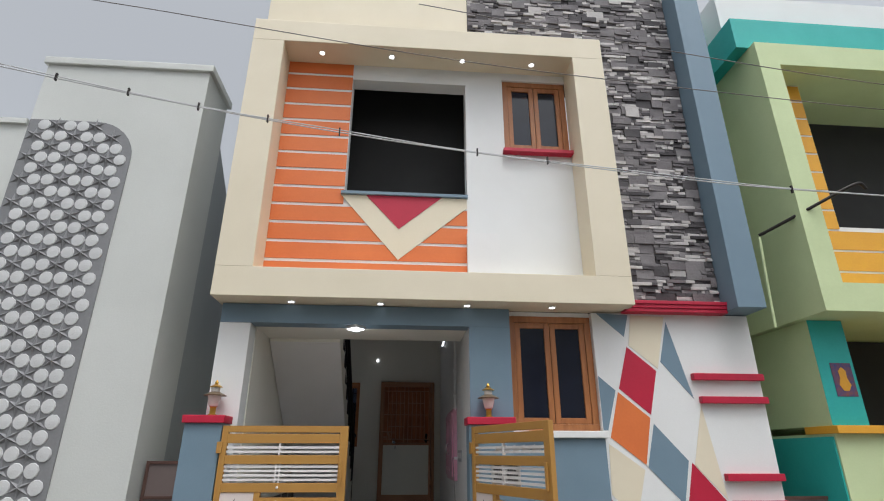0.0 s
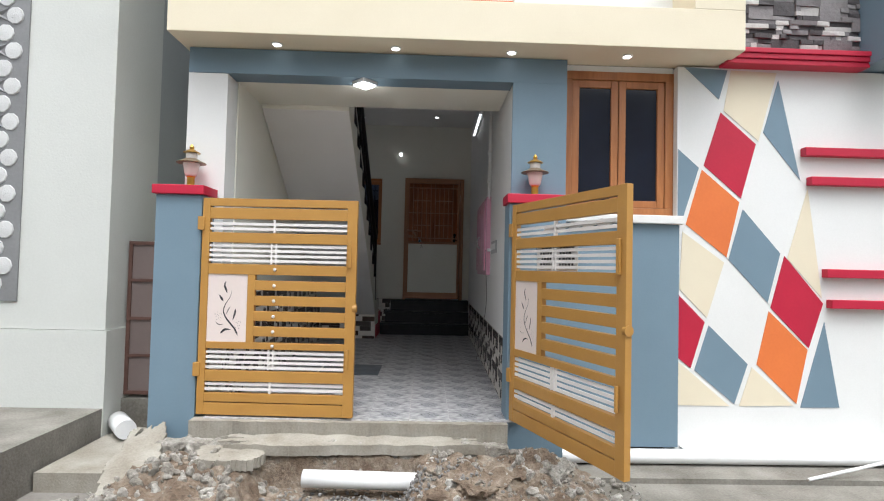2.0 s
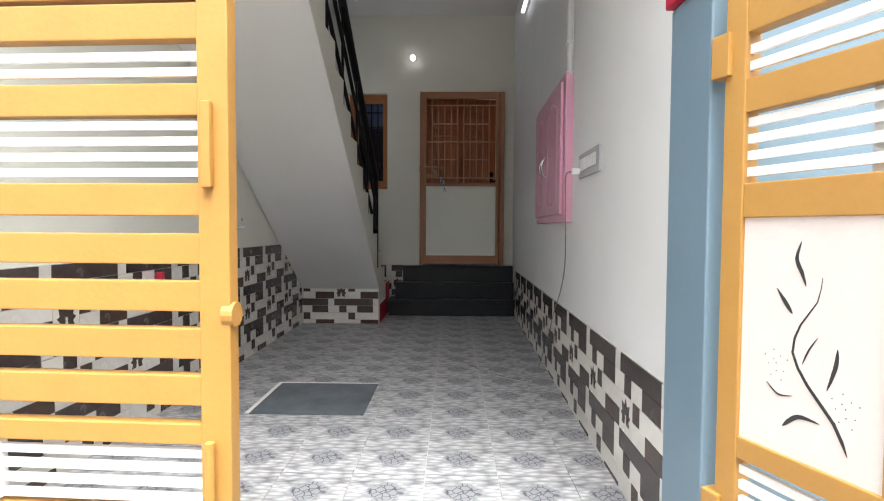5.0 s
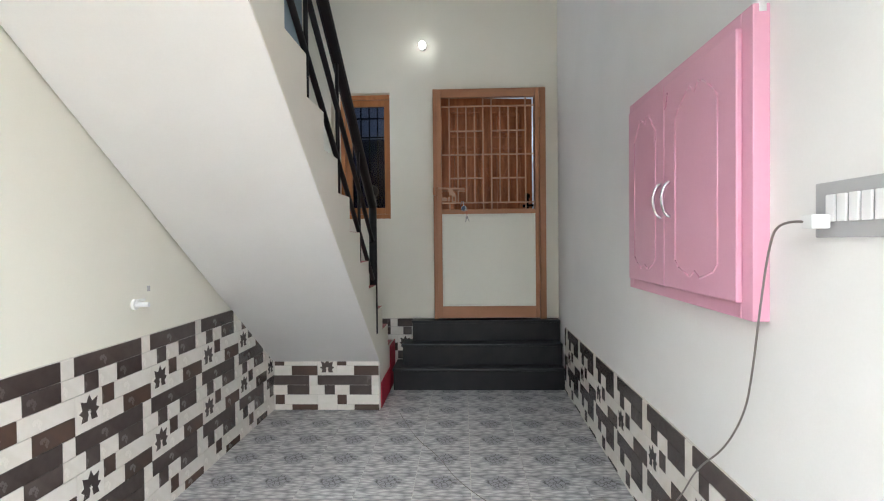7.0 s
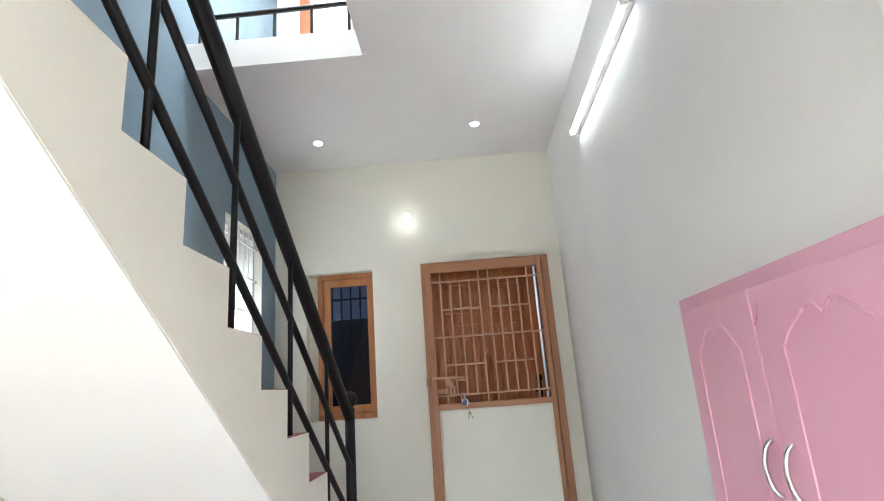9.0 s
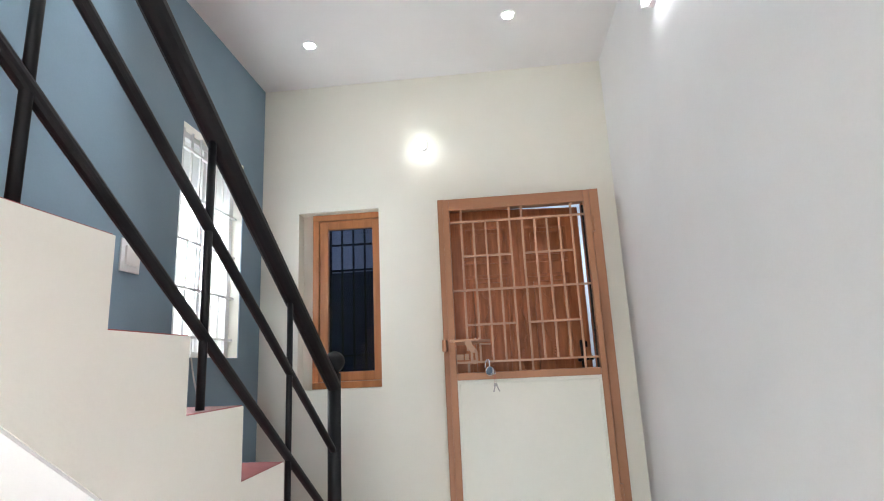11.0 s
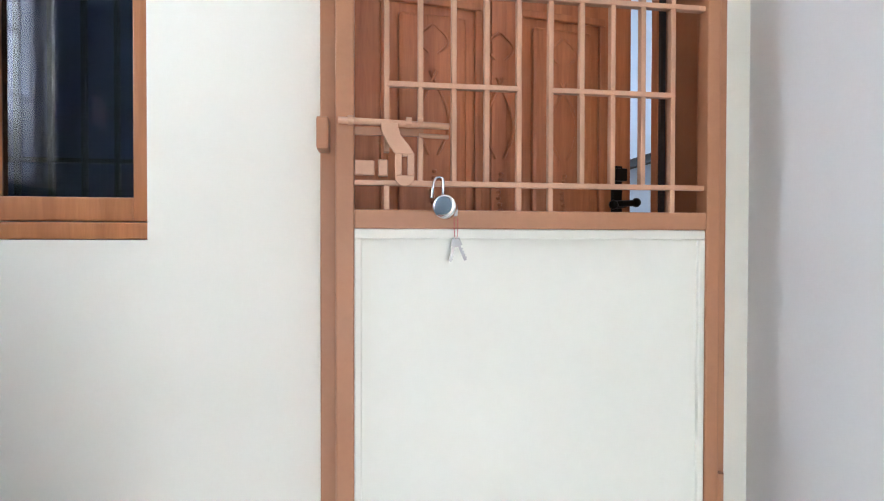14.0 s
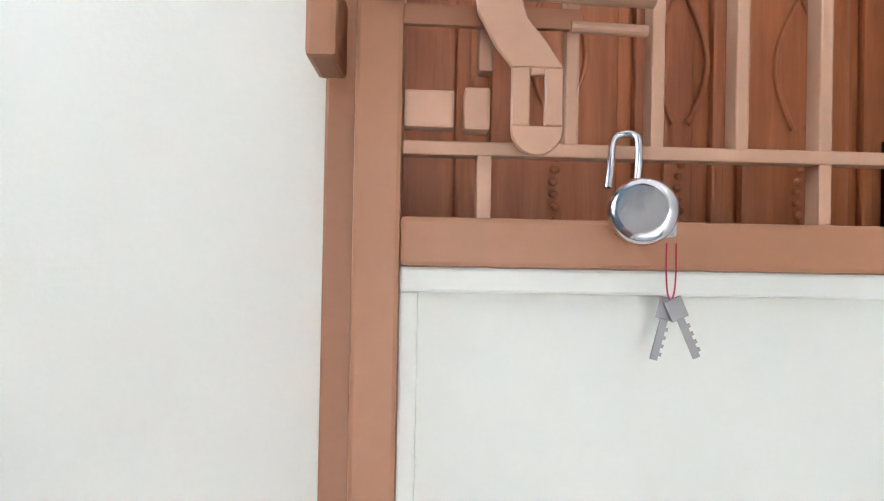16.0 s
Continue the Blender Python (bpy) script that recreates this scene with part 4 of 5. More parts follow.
# near-black sheet paints the shade inside the upper opening
box_part("opening_shade_high", (5.45, 0.9, 3.98), (11, 1.0, 6.10), ROOM_SHADE, gh)
z = 3.14
while z < 6.0:
    box_part("stripe", (4.925, 0.07, z), (5.44 if z > 3.9 else 10.9, 0.079, min(z + 0.24, 6.09)), YELLOW, gh)
    z += 0.27
tb = bmesh.new()
add_box(tb, (4.47, -0.2, 6.452), (11, 1.6, 6.95))
add_box(tb, (4.35, 0.6, 6.452), (4.55, 1.6, 7.7))
part("teal_band", tb, TEAL, gh, "teal upper band")
box_part("parapet", (4.56, 0.1, 6.952), (11, 1.6, 7.7), WHITE, gh, "white parapet")
pos = thing("wall_poster", "small blue framed poster with an orange figure shape", "poster", place=(4.86, 0.088, 1.96))
box_part("sheet", (0, 0, 0), (0.24, 0.005, 0.36), POSTER, pos)
part("shape", add_lathe(bmesh.new(), [(0.03, 0.06), (0.07, 0.12), (0.04, 0.2), (0.045, 0.27), (0.01, 0.31)], (0.12, 0.0, 0)), YELLOW, pos, "plain orange shape", True).scale = (1, 0.1, 1)
arm = thing("street_lamp_arm", "thin dark pipe arm fixed to the side wall", "pipe")
cord("pipe", [(4.30, 0.06, 2.7), (4.32, 0.06, 3.2), (4.36, 0.06, 3.80)], 0.018, LIME, arm)
cord("arm", [(4.36, 0.06, 3.82), (4.70, -0.3, 3.98), (5.15, -0.55, 4.22), (5.28, -0.55, 4.25), (5.30, -0.55, 4.17)], 0.02, DARKMETAL, arm)
slab("wall_alley_back", (4.03, 5.0, -0.5), (4.72, 5.2, 7), NEIGH_SIDE, "grey wall closing the alley")
# overhead wires
w1 = thing("overhead_cable", "pale twisted overhead service cable with clips", "cable", "overhead cables")
for d in (0.0, 0.035):
    cord("wire", [(-8.6, 0.32, 5.09), (-8, -1, 5.7 + d), (-3.83, -1, 4.853 + d), (-1.92, -1, 4.50), (-0.45, -1, 4.274 + d), (0.66, -1, 4.141), (2.98, -1, 3.922 + d), (4.1, -1, 3.858), (9, -1, 3.75), (9.6, -0.305, 3.0)], 0.006, PALEWIRE, w1)
for x, z in ((-3.3, 4.76), (-2.6, 4.63), (-1.92, 4.50), (-1.25, 4.40), (-0.55, 4.29), (0.8, 4.13), (1.5, 4.07), (4.0, 3.86)):
    box_part("clip", (x, -1.012, z - 0.03), (x + 0.014, -0.988, z + 0.05), DARKMETAL, w1)
w2 = thing("overhead_cable", "thin dark overhead cable", "cable", "overhead cables")
cord("wire", [(-8.7, 0.32, 5.09), (-8, -1, 6.3), (-3.1, -1, 5.764), (-1.41, -1, 5.52), (0.67, -1, 5.231), (3.0, -1, 5.06), (5.34, -1, 4.909), (9, -1, 4.75), (9.7, -0.305, 3.05)], 0.005, WIRE, w2)
w3 = thing("overhead_cable", "thin dark overhead cable", "cable", "overhead cables")
cord("wire", [(0.2, -1, 6.0), (2.0, -1, 5.72), (3.2, -1, 5.52), (5.4, -1, 5.25), (9, -1, 5.0), (9.8, -0.305, 3.1)], 0.005, WIRE, w3)

# the far side of the street: unseen blocks added to darken window reflections
fs = thing("street_houses", "unseen plain houses added across the street to darken reflections", "house")
for k in range(7):
    x = -24 + k * 7.2
    hgt = (6.5, 4.2, 7.2, 5.0, 6.8, 3.9, 7.0)[k]
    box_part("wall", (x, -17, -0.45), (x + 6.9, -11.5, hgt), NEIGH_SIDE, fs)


# ---- stairs ----
stair = thing("staircase", "cream concrete staircase with red treads and a white soffit", "staircase")
prof = [(5.048, 0.0), (5.048, 0.208)]


def nose(k):
    """Place of the riser after tread k, and the height of tread k."""
    if k <= 7:
        return 3.155 + 0.2925 * (7 - k), 1.348 - 0.19 * (7 - k)
    return 2.88 - 0.266 * (k - 8), 1.545 + 0.1765 * (k - 8)


for k in range(1, 15):
    prof += [(nose(k)[0], nose(k)[1]), (nose(k)[0], nose(k + 1)[1])]
prof += [(0.91, nose(15)[1]), (0.91, 2.622), (4.168, 0.372), (4.168, 0.0)]
part("flight", add_prism(bmesh.new(), prof, "x", -1.432, -0.605), CREAM_IN, stair, "cream zigzag flight")
part("soffit", add_prism(bmesh.new(), [(4.165, 0.366), (0.92, 2.608), (0.92, 2.615), (4.165, 0.373)], "x", -1.43, -0.607), WHITE_IN, stair, "white painted soffit")
for k in range(1, 15):
    box_part("tread", (-1.43, nose(k + 1)[0] + 0.002, nose(k + 1)[1]), (-0.608, nose(k)[0] - 0.004, nose(k + 1)[1] + 0.0025), TREAD, stair, "red oxide tread")
box_part("skirting", (-0.604, 4.20, 0.002), (-0.598, 4.70, 0.20), RED, stair, "red painted foot")
box_part("skirting_back", (-0.604, 4.71, 0.002), (-0.598, 5.04, 0.38), RED, stair, "red painted foot")

rail = thing("stair_railing", "black steel stair railing with a ball-topped post", "railing")
RX = -0.625


def rail_z(y, base):
    return base + (4.05 - y) * (0.665 if base > 1.4 else 0.672)


part("newel_post", add_tube(bmesh.new(), (RX, 4.05, 0.606), (RX, 4.05, 1.612), 0.029, 20), RAIL_BLACK, rail, soft=True)
part("ball", add_ball(bmesh.new(), (RX, 4.05, 1.662), 0.047, seg=24), RAIL_BLACK, rail, "black ball finial", True)
part("collar", add_tube(bmesh.new(), (RX, 4.05, 1.605), (RX, 4.05, 1.625), 0.022, 16), RAIL_BLACK, rail)
for nm, base, r in (("handrail", 1.555, 0.031), ("middle_bar", 1.28, 0.0145), ("lower_bar", 1.0, 0.0145)):
    part(nm, add_tube(bmesh.new(), (RX, 4.05, base), (RX, 1.0, rail_z(1.0, base)), r, 14), RAIL_BLACK, rail, soft=True)
for y0, k in ((3.53, 6), (2.97, 8), (2.415, 10), (1.93, 12), (1.45, 14)):
    part("baluster", add_tube(bmesh.new(), (RX, y0, nose(k)[1] + 0.005), (RX, y0, rail_z(y0, 1.555)), 0.0105, 12), RAIL_BLACK, rail, soft=True)
up = thing("upper_railing", "black steel railing at the upper stairwell edge", "railing")
part("handrail", add_tube(bmesh.new(), (-1.42, 3.56, 3.99), (-0.40, 3.56, 4.01), 0.016), RAIL_BLACK, up)
for x in (-1.38, -1.15, -0.92, -0.69, -0.46):
    part("baluster", add_tube(bmesh.new(), (x, 3.56, 3.76), (x, 3.56, 4.0), 0.010), RAIL_BLACK, up)
ud = thing("upper_door", "brown wooden frame with a white grille on the upper floor", "door", place=(-1.22, 5.04, 3.76))
f = bmesh.new()
add_box(f, (0, 0, 0), (0.10, 0.2, 2.1))
add_box(f, (0.49, 0, 0), (0.56, 0.2, 2.1))
add_box(f, (0.10, 0, 2.02), (0.49, 0.2, 2.1))
part("frame", f, TEAK, ud)
for k in range(6):
    box_part("bar", (0.13 + k * 0.06, 0.06, 0), (0.142 + k * 0.06, 0.075, 2.02), PVC, ud)
for z in (0.5, 1.0, 1.5):
    box_part("cross_bar", (0.10, 0.055, z), (0.49, 0.08, z + 0.02), PVC, ud)

# black steps
steps = thing("entrance_steps", "three polished black granite steps up to the door", "steps")
for k, (y0, x0) in enumerate(((4.69, -0.57), (4.81, -0.50), (4.93, -0.42))):
    b = bmesh.new()
    add_box(b, (x0, y0, k * 0.19 + 0.001), (right_x(y0) - 0.012, 5.048, (k + 1) * 0.19 - 0.026))
    part("riser", b, BLACK_STONE, steps)
    b = bmesh.new()
    add_box(b, (x0 - 0.008, y0 - 0.02, (k + 1) * 0.19 - 0.025), (right_x(y0) - 0.011, 5.048, (k + 1) * 0.19), 0.006)
    part("tread", b, BLACK_STONE, steps)

# ---- door ----
df = thing("door_frame", "brown painted door frame around the grille door", "door frame")
fb = bmesh.new()
add_box(fb, (-0.222, 4.975, 0.572), (-0.180, 5.20, 2.672), 0.004)
add_box(fb, (0.744, 4.975, 0.572), (0.800, 5.20, 2.672), 0.004)
add_box(fb, (-0.180, 4.977, 2.640), (0.744, 5.20, 2.671), 0.004)
part("frame", fb, STEELBROWN, df)

gd = thing("grille_door", "brown steel grille door with a cream lower panel", "door")
GY = 4.895
f = bmesh.new()
for lo, hi in (((-0.182, GY, 0.595), (-0.142, GY + 0.045, 2.635)), ((0.692, GY, 0.595), (0.727, GY + 0.045, 2.635)),
               ((-0.142, GY + 0.001, 0.595), (0.692, GY + 0.044, 0.70)), ((-0.142, GY + 0.001, 1.53), (0.692, GY + 0.044, 1.572)), ((-0.142, GY + 0.001, 2.572), (0.692, GY + 0.044, 2.634))):
    add_box(f, lo, hi, 0.004)
part("gate_frame", f, STEELBROWN, gd)
pn = box_part("panel", (-0.142, GY + 0.016, 0.70), (0.692, GY + 0.026, 1.53), PANEL, gd, "cream painted lower panel")
bd = bmesh.new()
for lo, hi in (((-0.142, GY + 0.006, 1.508), (0.692, GY + 0.019, 1.53)), ((-0.142, GY + 0.006, 0.70), (0.692, GY + 0.019, 0.718)), ((-0.142, GY + 0.006, 0.718), (-0.126, GY + 0.019, 1.508)), ((0.676, GY + 0.006, 0.718), (0.692, GY + 0.019, 1.508))):
    add_box(bd, lo, hi, 0.003)
part("beading", bd, PANEL, pn)
for k in range(10):
    x = -0.071 + 0.0757 * k
    z0, z1 = (1.572, 2.572) if k in (0, 4, 5, 9) else (1.632, 2.495)
    if k == 0:
        box_part("bar", (x - 0.006, GY + 0.012, 1.572), (x + 0.006, GY + 0.030, 1.632), BARS, gd)
        z0 = 1.70
    box_part("bar", (x - 0.006, GY + 0.012, z0), (x + 0.006, GY + 0.030, z1), BARS, gd, bevel=0.002)
for z, spans in ((1.632, ((-0.142, 0.692),)), (1.852, ((-0.071, 0.232), (0.3075, 0.61))), (2.063, ((-0.142, 0.692),)), (2.274, ((-0.071, 0.232), (0.3075, 0.61))), (2.494, ((-0.142, 0.692),))):
    for x0, x1 in spans:
        box_part("cross_bar", (x0, GY + 0.010, z - 0.006), (x1, GY + 0.028, z + 0.006), BARS, gd, bevel=0.002)
# sliding bolt with its hasp
bolt = part("bolt", add_tube(bmesh.new(), (-0.175, GY - 0.012, 1.762), (0.065, GY - 0.012, 1.755), 0.0075, 12), BARS, gd, "brown sliding bolt", True)
bk = bmesh.new()
for x in (-0.155, -0.03, -0.005):
    add_tube(bk, (x, GY - 0.012, 1.7625), (x + 0.012, GY - 0.012, 1.762), 0.011, 12)
part("guide", bk, BARS, bolt)
box_part("bolt_plate", (-0.142, GY + 0.004, 1.735), (0.01, GY + 0.010, 1.752), STEELBROWN, gd)
part("bolt_rod", add_tube(bmesh.new(), (0.0, GY + 0.004, 1.737), (0.066, GY + 0.004, 1.735), 0.005), BARS, gd)
hs = bmesh.new()
# the hasp has a slot: two cheeks with a top and a bottom
add_prism(hs, [(-0.040, 1.757), (-0.004, 1.757), (0.003, 1.732), (0.020, 1.712), (0.033, 1.692), (-0.009, 1.692), (-0.022, 1.708), (-0.037, 1.735)], "y", GY - 0.022, GY - 0.016)
add_prism(hs, [(-0.009, 1.692), (0.006, 1.692), (0.006, 1.645), (-0.009, 1.645)], "y", GY - 0.022, GY - 0.016)
add_prism(hs, [(0.018, 1.692), (0.033, 1.692), (0.033, 1.645), (0.018, 1.645)], "y", GY - 0.022, GY - 0.016)
add_prism(hs, [(-0.009, 1.645)] + [(0.012 + 0.021 * math.cos(radians(a)), 1.642 + 0.021 * math.sin(radians(a))) for a in fill(11, 180, 360)] + [(0.033, 1.645)], "y", GY - 0.022, GY - 0.016)
add_prism(hs, [(0.006, 1.692), (0.018, 1.692), (0.018, 1.686), (0.006, 1.686)], "y", GY - 0.022, GY - 0.016)
bmesh.ops.bevel(hs, geom=[e for e in hs.edges if abs((e.verts[0].co - e.verts[1].co).y) < 1e-6], offset=0.0012, segments=1, affect="EDGES")
bmesh.ops.translate(hs, vec=(-0.045, 0, 0), verts=hs.verts)
part("hasp", hs, BARS, bolt, "flat brown hasp with a slot")
sb = bmesh.new()
add_box(sb, (-0.141, GY + 0.004, 1.648), (-0.098, GY + 0.022, 1.680), 0.003)
add_box(sb, (-0.090, GY + 0.0, 1.646), (-0.068, GY + 0.024, 1.682), 0.003)
part("staple", sb, BARS, gd)
box_part("keeper", (-0.222, GY - 0.012, 1.700), (-0.196, GY + 0.05, 1.770), STEELBROWN, gd, bevel=0.005)
for z in (0.85, 2.38):
    part("hinge", add_tube(bmesh.new(), (0.735, GY + 0.01, z), (0.735, GY + 0.01, z + 0.09), 0.011, 12), STEELBROWN, gd)

pad = thing("padlock", "round steel padlock hanging open from the grille", "padlock", place=(0.050, GY - 0.016, 1.632))
pb = bmesh.new()
add_lathe(pb, [(0.019, -0.013), (0.024, -0.012), (0.027, -0.008), (0.027, 0.008), (0.024, 0.012), (0.019, 0.013)], (0, 0, 0), 32)
bmesh.ops.transform(pb, matrix=Matrix.Translation((0.005, -0.003, -0.054)) @ Vector((0.36, 0.93, -0.1)).to_track_quat("Z", "Y").to_matrix().to_4x4(), verts=pb.verts)
part("body", pb, CHROME, pad, "round polished steel body", True)
pk = bmesh.new()
add_box(pk, (0.012, -0.004, -0.074), (0.034, 0.012, -0.048), 0.003)
part("key_block", pk, GREYPLASTIC, pad)
cord("shackle", [(0.0, -0.003, -0.03), (0.003, -0.003, 0.004), (-0.002, 0.004, 0.012), (-0.016, 0.010, 0.010), (-0.021, -0.002, -0.012), (-0.024, -0.004, -0.035)], 0.0032, CHROME, pad)
ks = thing("key_bunch", "two small steel keys hanging on a thread", "keys", place=(0.080, GY - 0.018, 1.548))
cord("thread", [(-0.004, 0, 0.005), (-0.004, 0.001, -0.03), (0.0, 0, -0.045), (0.005, 0.001, -0.03), (0.004, 0, 0.005)], 0.0007, RED, ks)
for s, a in ((-1, 0.25), (1, -0.42)):
    kb = bmesh.new()
    add_box(kb, (-0.0075, -0.001, -0.018), (0.0075, 0.001, 0.0), 0.0009)
    add_box(kb, (-0.003, -0.0009, -0.052), (0.003, 0.0009, -0.018))
    for q in (0.024, 0.031, 0.038, 0.045):
        add_box(kb, (0.003, -0.0008, -q - 0.003), (0.0052, 0.0008, -q))
    bmesh.ops.transform(kb, matrix=Matrix.Translation((0, -0.002 * s, -0.040)) @ Matrix.Rotation(a, 4, "Y"), verts=kb.verts)
    part("key", kb, KEYSTEEL, ks)

# carved wooden door leaf standing ajar
wd = thing("wooden_door", "carved teak door standing slightly ajar", "door", place=(-0.175, 5.212, 0.58), rz=7.5)
LEAF_W = 0.905
box_part("leaf", (0.0, 0.0, 0.0), (LEAF_W, 0.035, 2.08), TEAK, wd, bevel=0.004)
for x0, x1 in ((0.095, 0.395), (0.505, 0.805)):
    for z0, z1 in ((0.12, 0.78), (0.90, 1.62), (1.70, 1.96)):
        pz = bmesh.new()
        for lo, hi in (((x0, z0), (x1, z0 + 0.022)), ((x0, z1 - 0.022), (x1, z1)), ((x0, z0 + 0.022), (x0 + 0.022, z1 - 0.022)), ((x1 - 0.022, z0 + 0.022), (x1, z1 - 0.022))):
            add_box(pz, (lo[0], -0.014, lo[1]), (hi[0], -0.0002, hi[1]), 0.005)
        part("panel_moulding", pz, TEAK, wd)
        pz = bmesh.new()
        add_box(pz, (x0 + 0.05, -0.018, z0 + 0.05), (x1 - 0.05, -0.0003, z1 - 0.05), 0.012)
        part("raised_panel", pz, TEAK, wd)
for xc in (0.245, 0.45, 0.655):
    yc = -0.013 if xc == 0.45 else -0.020
    cv = bmesh.new()
    for k in range(9):
        add_ball(cv, (xc + 0.004 * math.sin(k), yc, 0.98 + 0.018 * k), 0.007, (1.2, 0.6, 0.9), 8)
    part("carved_beads", cv, TEAK, wd, soft=True)
    for side in (-1, 1):
        cs = [(xc + side * (0.012 + 0.034 * math.sin(q * 0.55)), yc, 1.17 + q * 0.034) for q in range(8)]
        cord("carved_scroll", cs, 0.0045, TEAK, wd)
        cs = [(xc + side * (0.014 + 0.030 * math.sin(q * 0.7)), yc, 1.46 + q * 0.016) for q in range(6)]
        cord("carved_tendril", cs, 0.0035, TEAK, wd)
md = bmesh.new()
add_box(md, (0.425, -0.010, 0.0), (0.475, -0.0002, 2.07), 0.004)
part("middle_moulding", md, TEAK, wd)
hd = bmesh.new()
hx = LEAF_W - 0.055
add_box(hd, (hx - 0.018, -0.012, 0.93), (hx + 0.018, -0.0003, 1.165), 0.004)
add_tube(hd, (hx, -0.012, 1.04), (hx, -0.05, 1.04), 0.011)
add_tube(hd, (hx - 0.04, -0.052, 1.04), (hx + 0.04, -0.052, 1.045), 0.010)
add_ball(hd, (hx - 0.04, -0.052, 1.038), 0.015, seg=12)
add_ball(hd, (hx + 0.04, -0.052, 1.046), 0.015, seg=12)
add_box(hd, (hx - 0.024, -0.03, 1.115), (hx + 0.024, -0.0125, 1.155), 0.004)
part("door_handle", hd, mat("antique_black_metal", (0.02, 0.018, 0.016), None, 0.3, 0.8), wd, "antique black lever handle")
w2d = thing("wooden_door_leaf", "narrow second teak door leaf seen edge on", "door", place=(0.717, 5.165, 0.58))
box_part("leaf", (0.0, 0.0, 0.0), (0.02, 0.034, 2.06), TEAK, w2d, bevel=0.004)
box_part("strip", (0.004, -0.014, 0.0), (0.018, -0.001, 2.04), DARKMETAL, w2d)

bw = wood_window("window_3", "narrow varnished wooden window with a dark pane", -1.10, -0.585, 1.506, 2.668, 5.115, 1, 0.042, GLASS_NAVY)
slab("wall_window_return", (-1.174, 5.15, 1.504), (-1.101, 5.34, 2.67), CREAM_IN, "cream return beside the narrow window")
gr3 = thing("window_grille", "dark steel grille behind the narrow window", "grille", place=(-0.8425, 5.22, 1.506))
for k in range(5):
    box_part("bar", (-0.17 + 0.08 * k, 0.0, 0), (-0.158 + 0.08 * k, 0.012, 1.162), DARKMETAL, gr3)
for z in (0.20, 0.78, 0.96):
    box_part("cross_bar", (-0.256, -0.003, z), (0.214, 0.015, z + 0.012), DARKMETAL, gr3)
# navy sheet added behind the pane to darken its lower part
slab("trim_pane_backing", (-1.38, 5.46, 0.6), (-0.30, 5.475, 2.32), PANE_BACKING, "added dark navy sheet behind the narrow window")

# stair window
sw = thing("window_4", "white steel framed stair window with a white grille", "window", kind="structure", place=(-1.50, 4.435, 1.72))
f = bmesh.new()
for lo, hi in (((-0.05, -0.335, 0), (0, -0.30, 1.21)), ((-0.05, 0.30, 0), (0, 0.335, 1.21)), ((-0.05, -0.30, 0), (0, 0.30, 0.035)), ((-0.05, -0.30, 1.175), (0, 0.30, 1.21)), ((-0.045, -0.015, 0.035), (-0.005, 0.015, 1.175))):
    add_box(f, lo, hi, 0.003)
part("window_frame", f, PVC, sw)
for k in range(7):
    yb = -0.255 + k * 0.085
    box_part("grille_bar", (0.012, yb - 0.005, 0.0), (0.022, yb + 0.005, 1.21), PVC, sw)
for z in (0.1, 0.35, 0.60, 0.85, 1.10):
    box_part("grille_cross_bar", (0.008, -0.335, z), (0.026, 0.335, z + 0.012), PVC, sw)
pane = box_part("pane", (-0.03, -0.30, 0.035), (-0.026, 0.30, 1.175), FROST, sw, "frosted white pane")
pane.visible_shadow = False
ss = thing("stair_switch", "small white wall switch on the stairwell wall", "switch", place=(-1.433, 3.77, 2.13))
box_part("plate", (0, -0.06, -0.06), (0.008, 0.06, 0.08), PVC, ss, bevel=0.003)
box_part("rocker", (0.008, -0.04, -0.03), (0.019, 0.04, 0.05), GATE_WHITE, ss, bevel=0.002)
cord("wire", [(0.004, 0.5, -0.41), (0.006, 0.52, -0.5), (0.02, 0.56, -0.62), (0.03, 0.55, -0.9)], 0.004, PALEWIRE, ss)

# ---- hall fixtures ----
wb = thing("wall_bulb", "lit round white bulb on the back wall", "lamp", place=(-0.31, 5.05, 3.08))
part("holder", add_tube(bmesh.new(), (0, 0, 0), (0, -0.04, 0), 0.032, 20), PVC, wb)
part("bulb", add_ball(bmesh.new(), (0, -0.070, -0.005), 0.033, (1, 1, 1.1), 20), BULB_ON, wb, "lit bulb", True)

tl = thing("tube_light", "lit white tube light on the side wall", "lamp", place=(right_x(3.34), 3.34, 3.175), rz=SKEW)
box_part("batten", (-0.028, -0.63, -0.016), (0, 0.56, 0.022), PVC, tl, bevel=0.003)
part("tube", add_tube(bmesh.new(), (-0.042, -0.61, 0.0), (-0.042, 0.54, 0.0), 0.0145, 16), TUBE_ON, tl, "lit tube", True)
for e in (-0.623, 0.541):
    box_part("end_cap", (-0.058, e, -0.016), (-0.028, e + 0.012, 0.016), PVC, tl)
cd = thing("conduit", "white plastic cable conduit down the wall", "conduit", place=(right_x(1.64), 1.64, 1.9), rz=SKEW)
part("pipe", add_tube(bmesh.new(), (-0.02, 0, 0), (-0.02, 0, 1.7), 0.019, 16), PVC, cd, soft=True)
for z in (0.18, 0.50, 1.1):
    box_part("clip", (-0.045, -0.026, z), (0, 0.026, z + 0.02), PVC, cd, bevel=0.002)
part("side_cable", add_tube(bmesh.new(), (-0.01, -0.035, 0.1), (-0.01, -0.035, 1.7), 0.004, 8), PVC, cd)

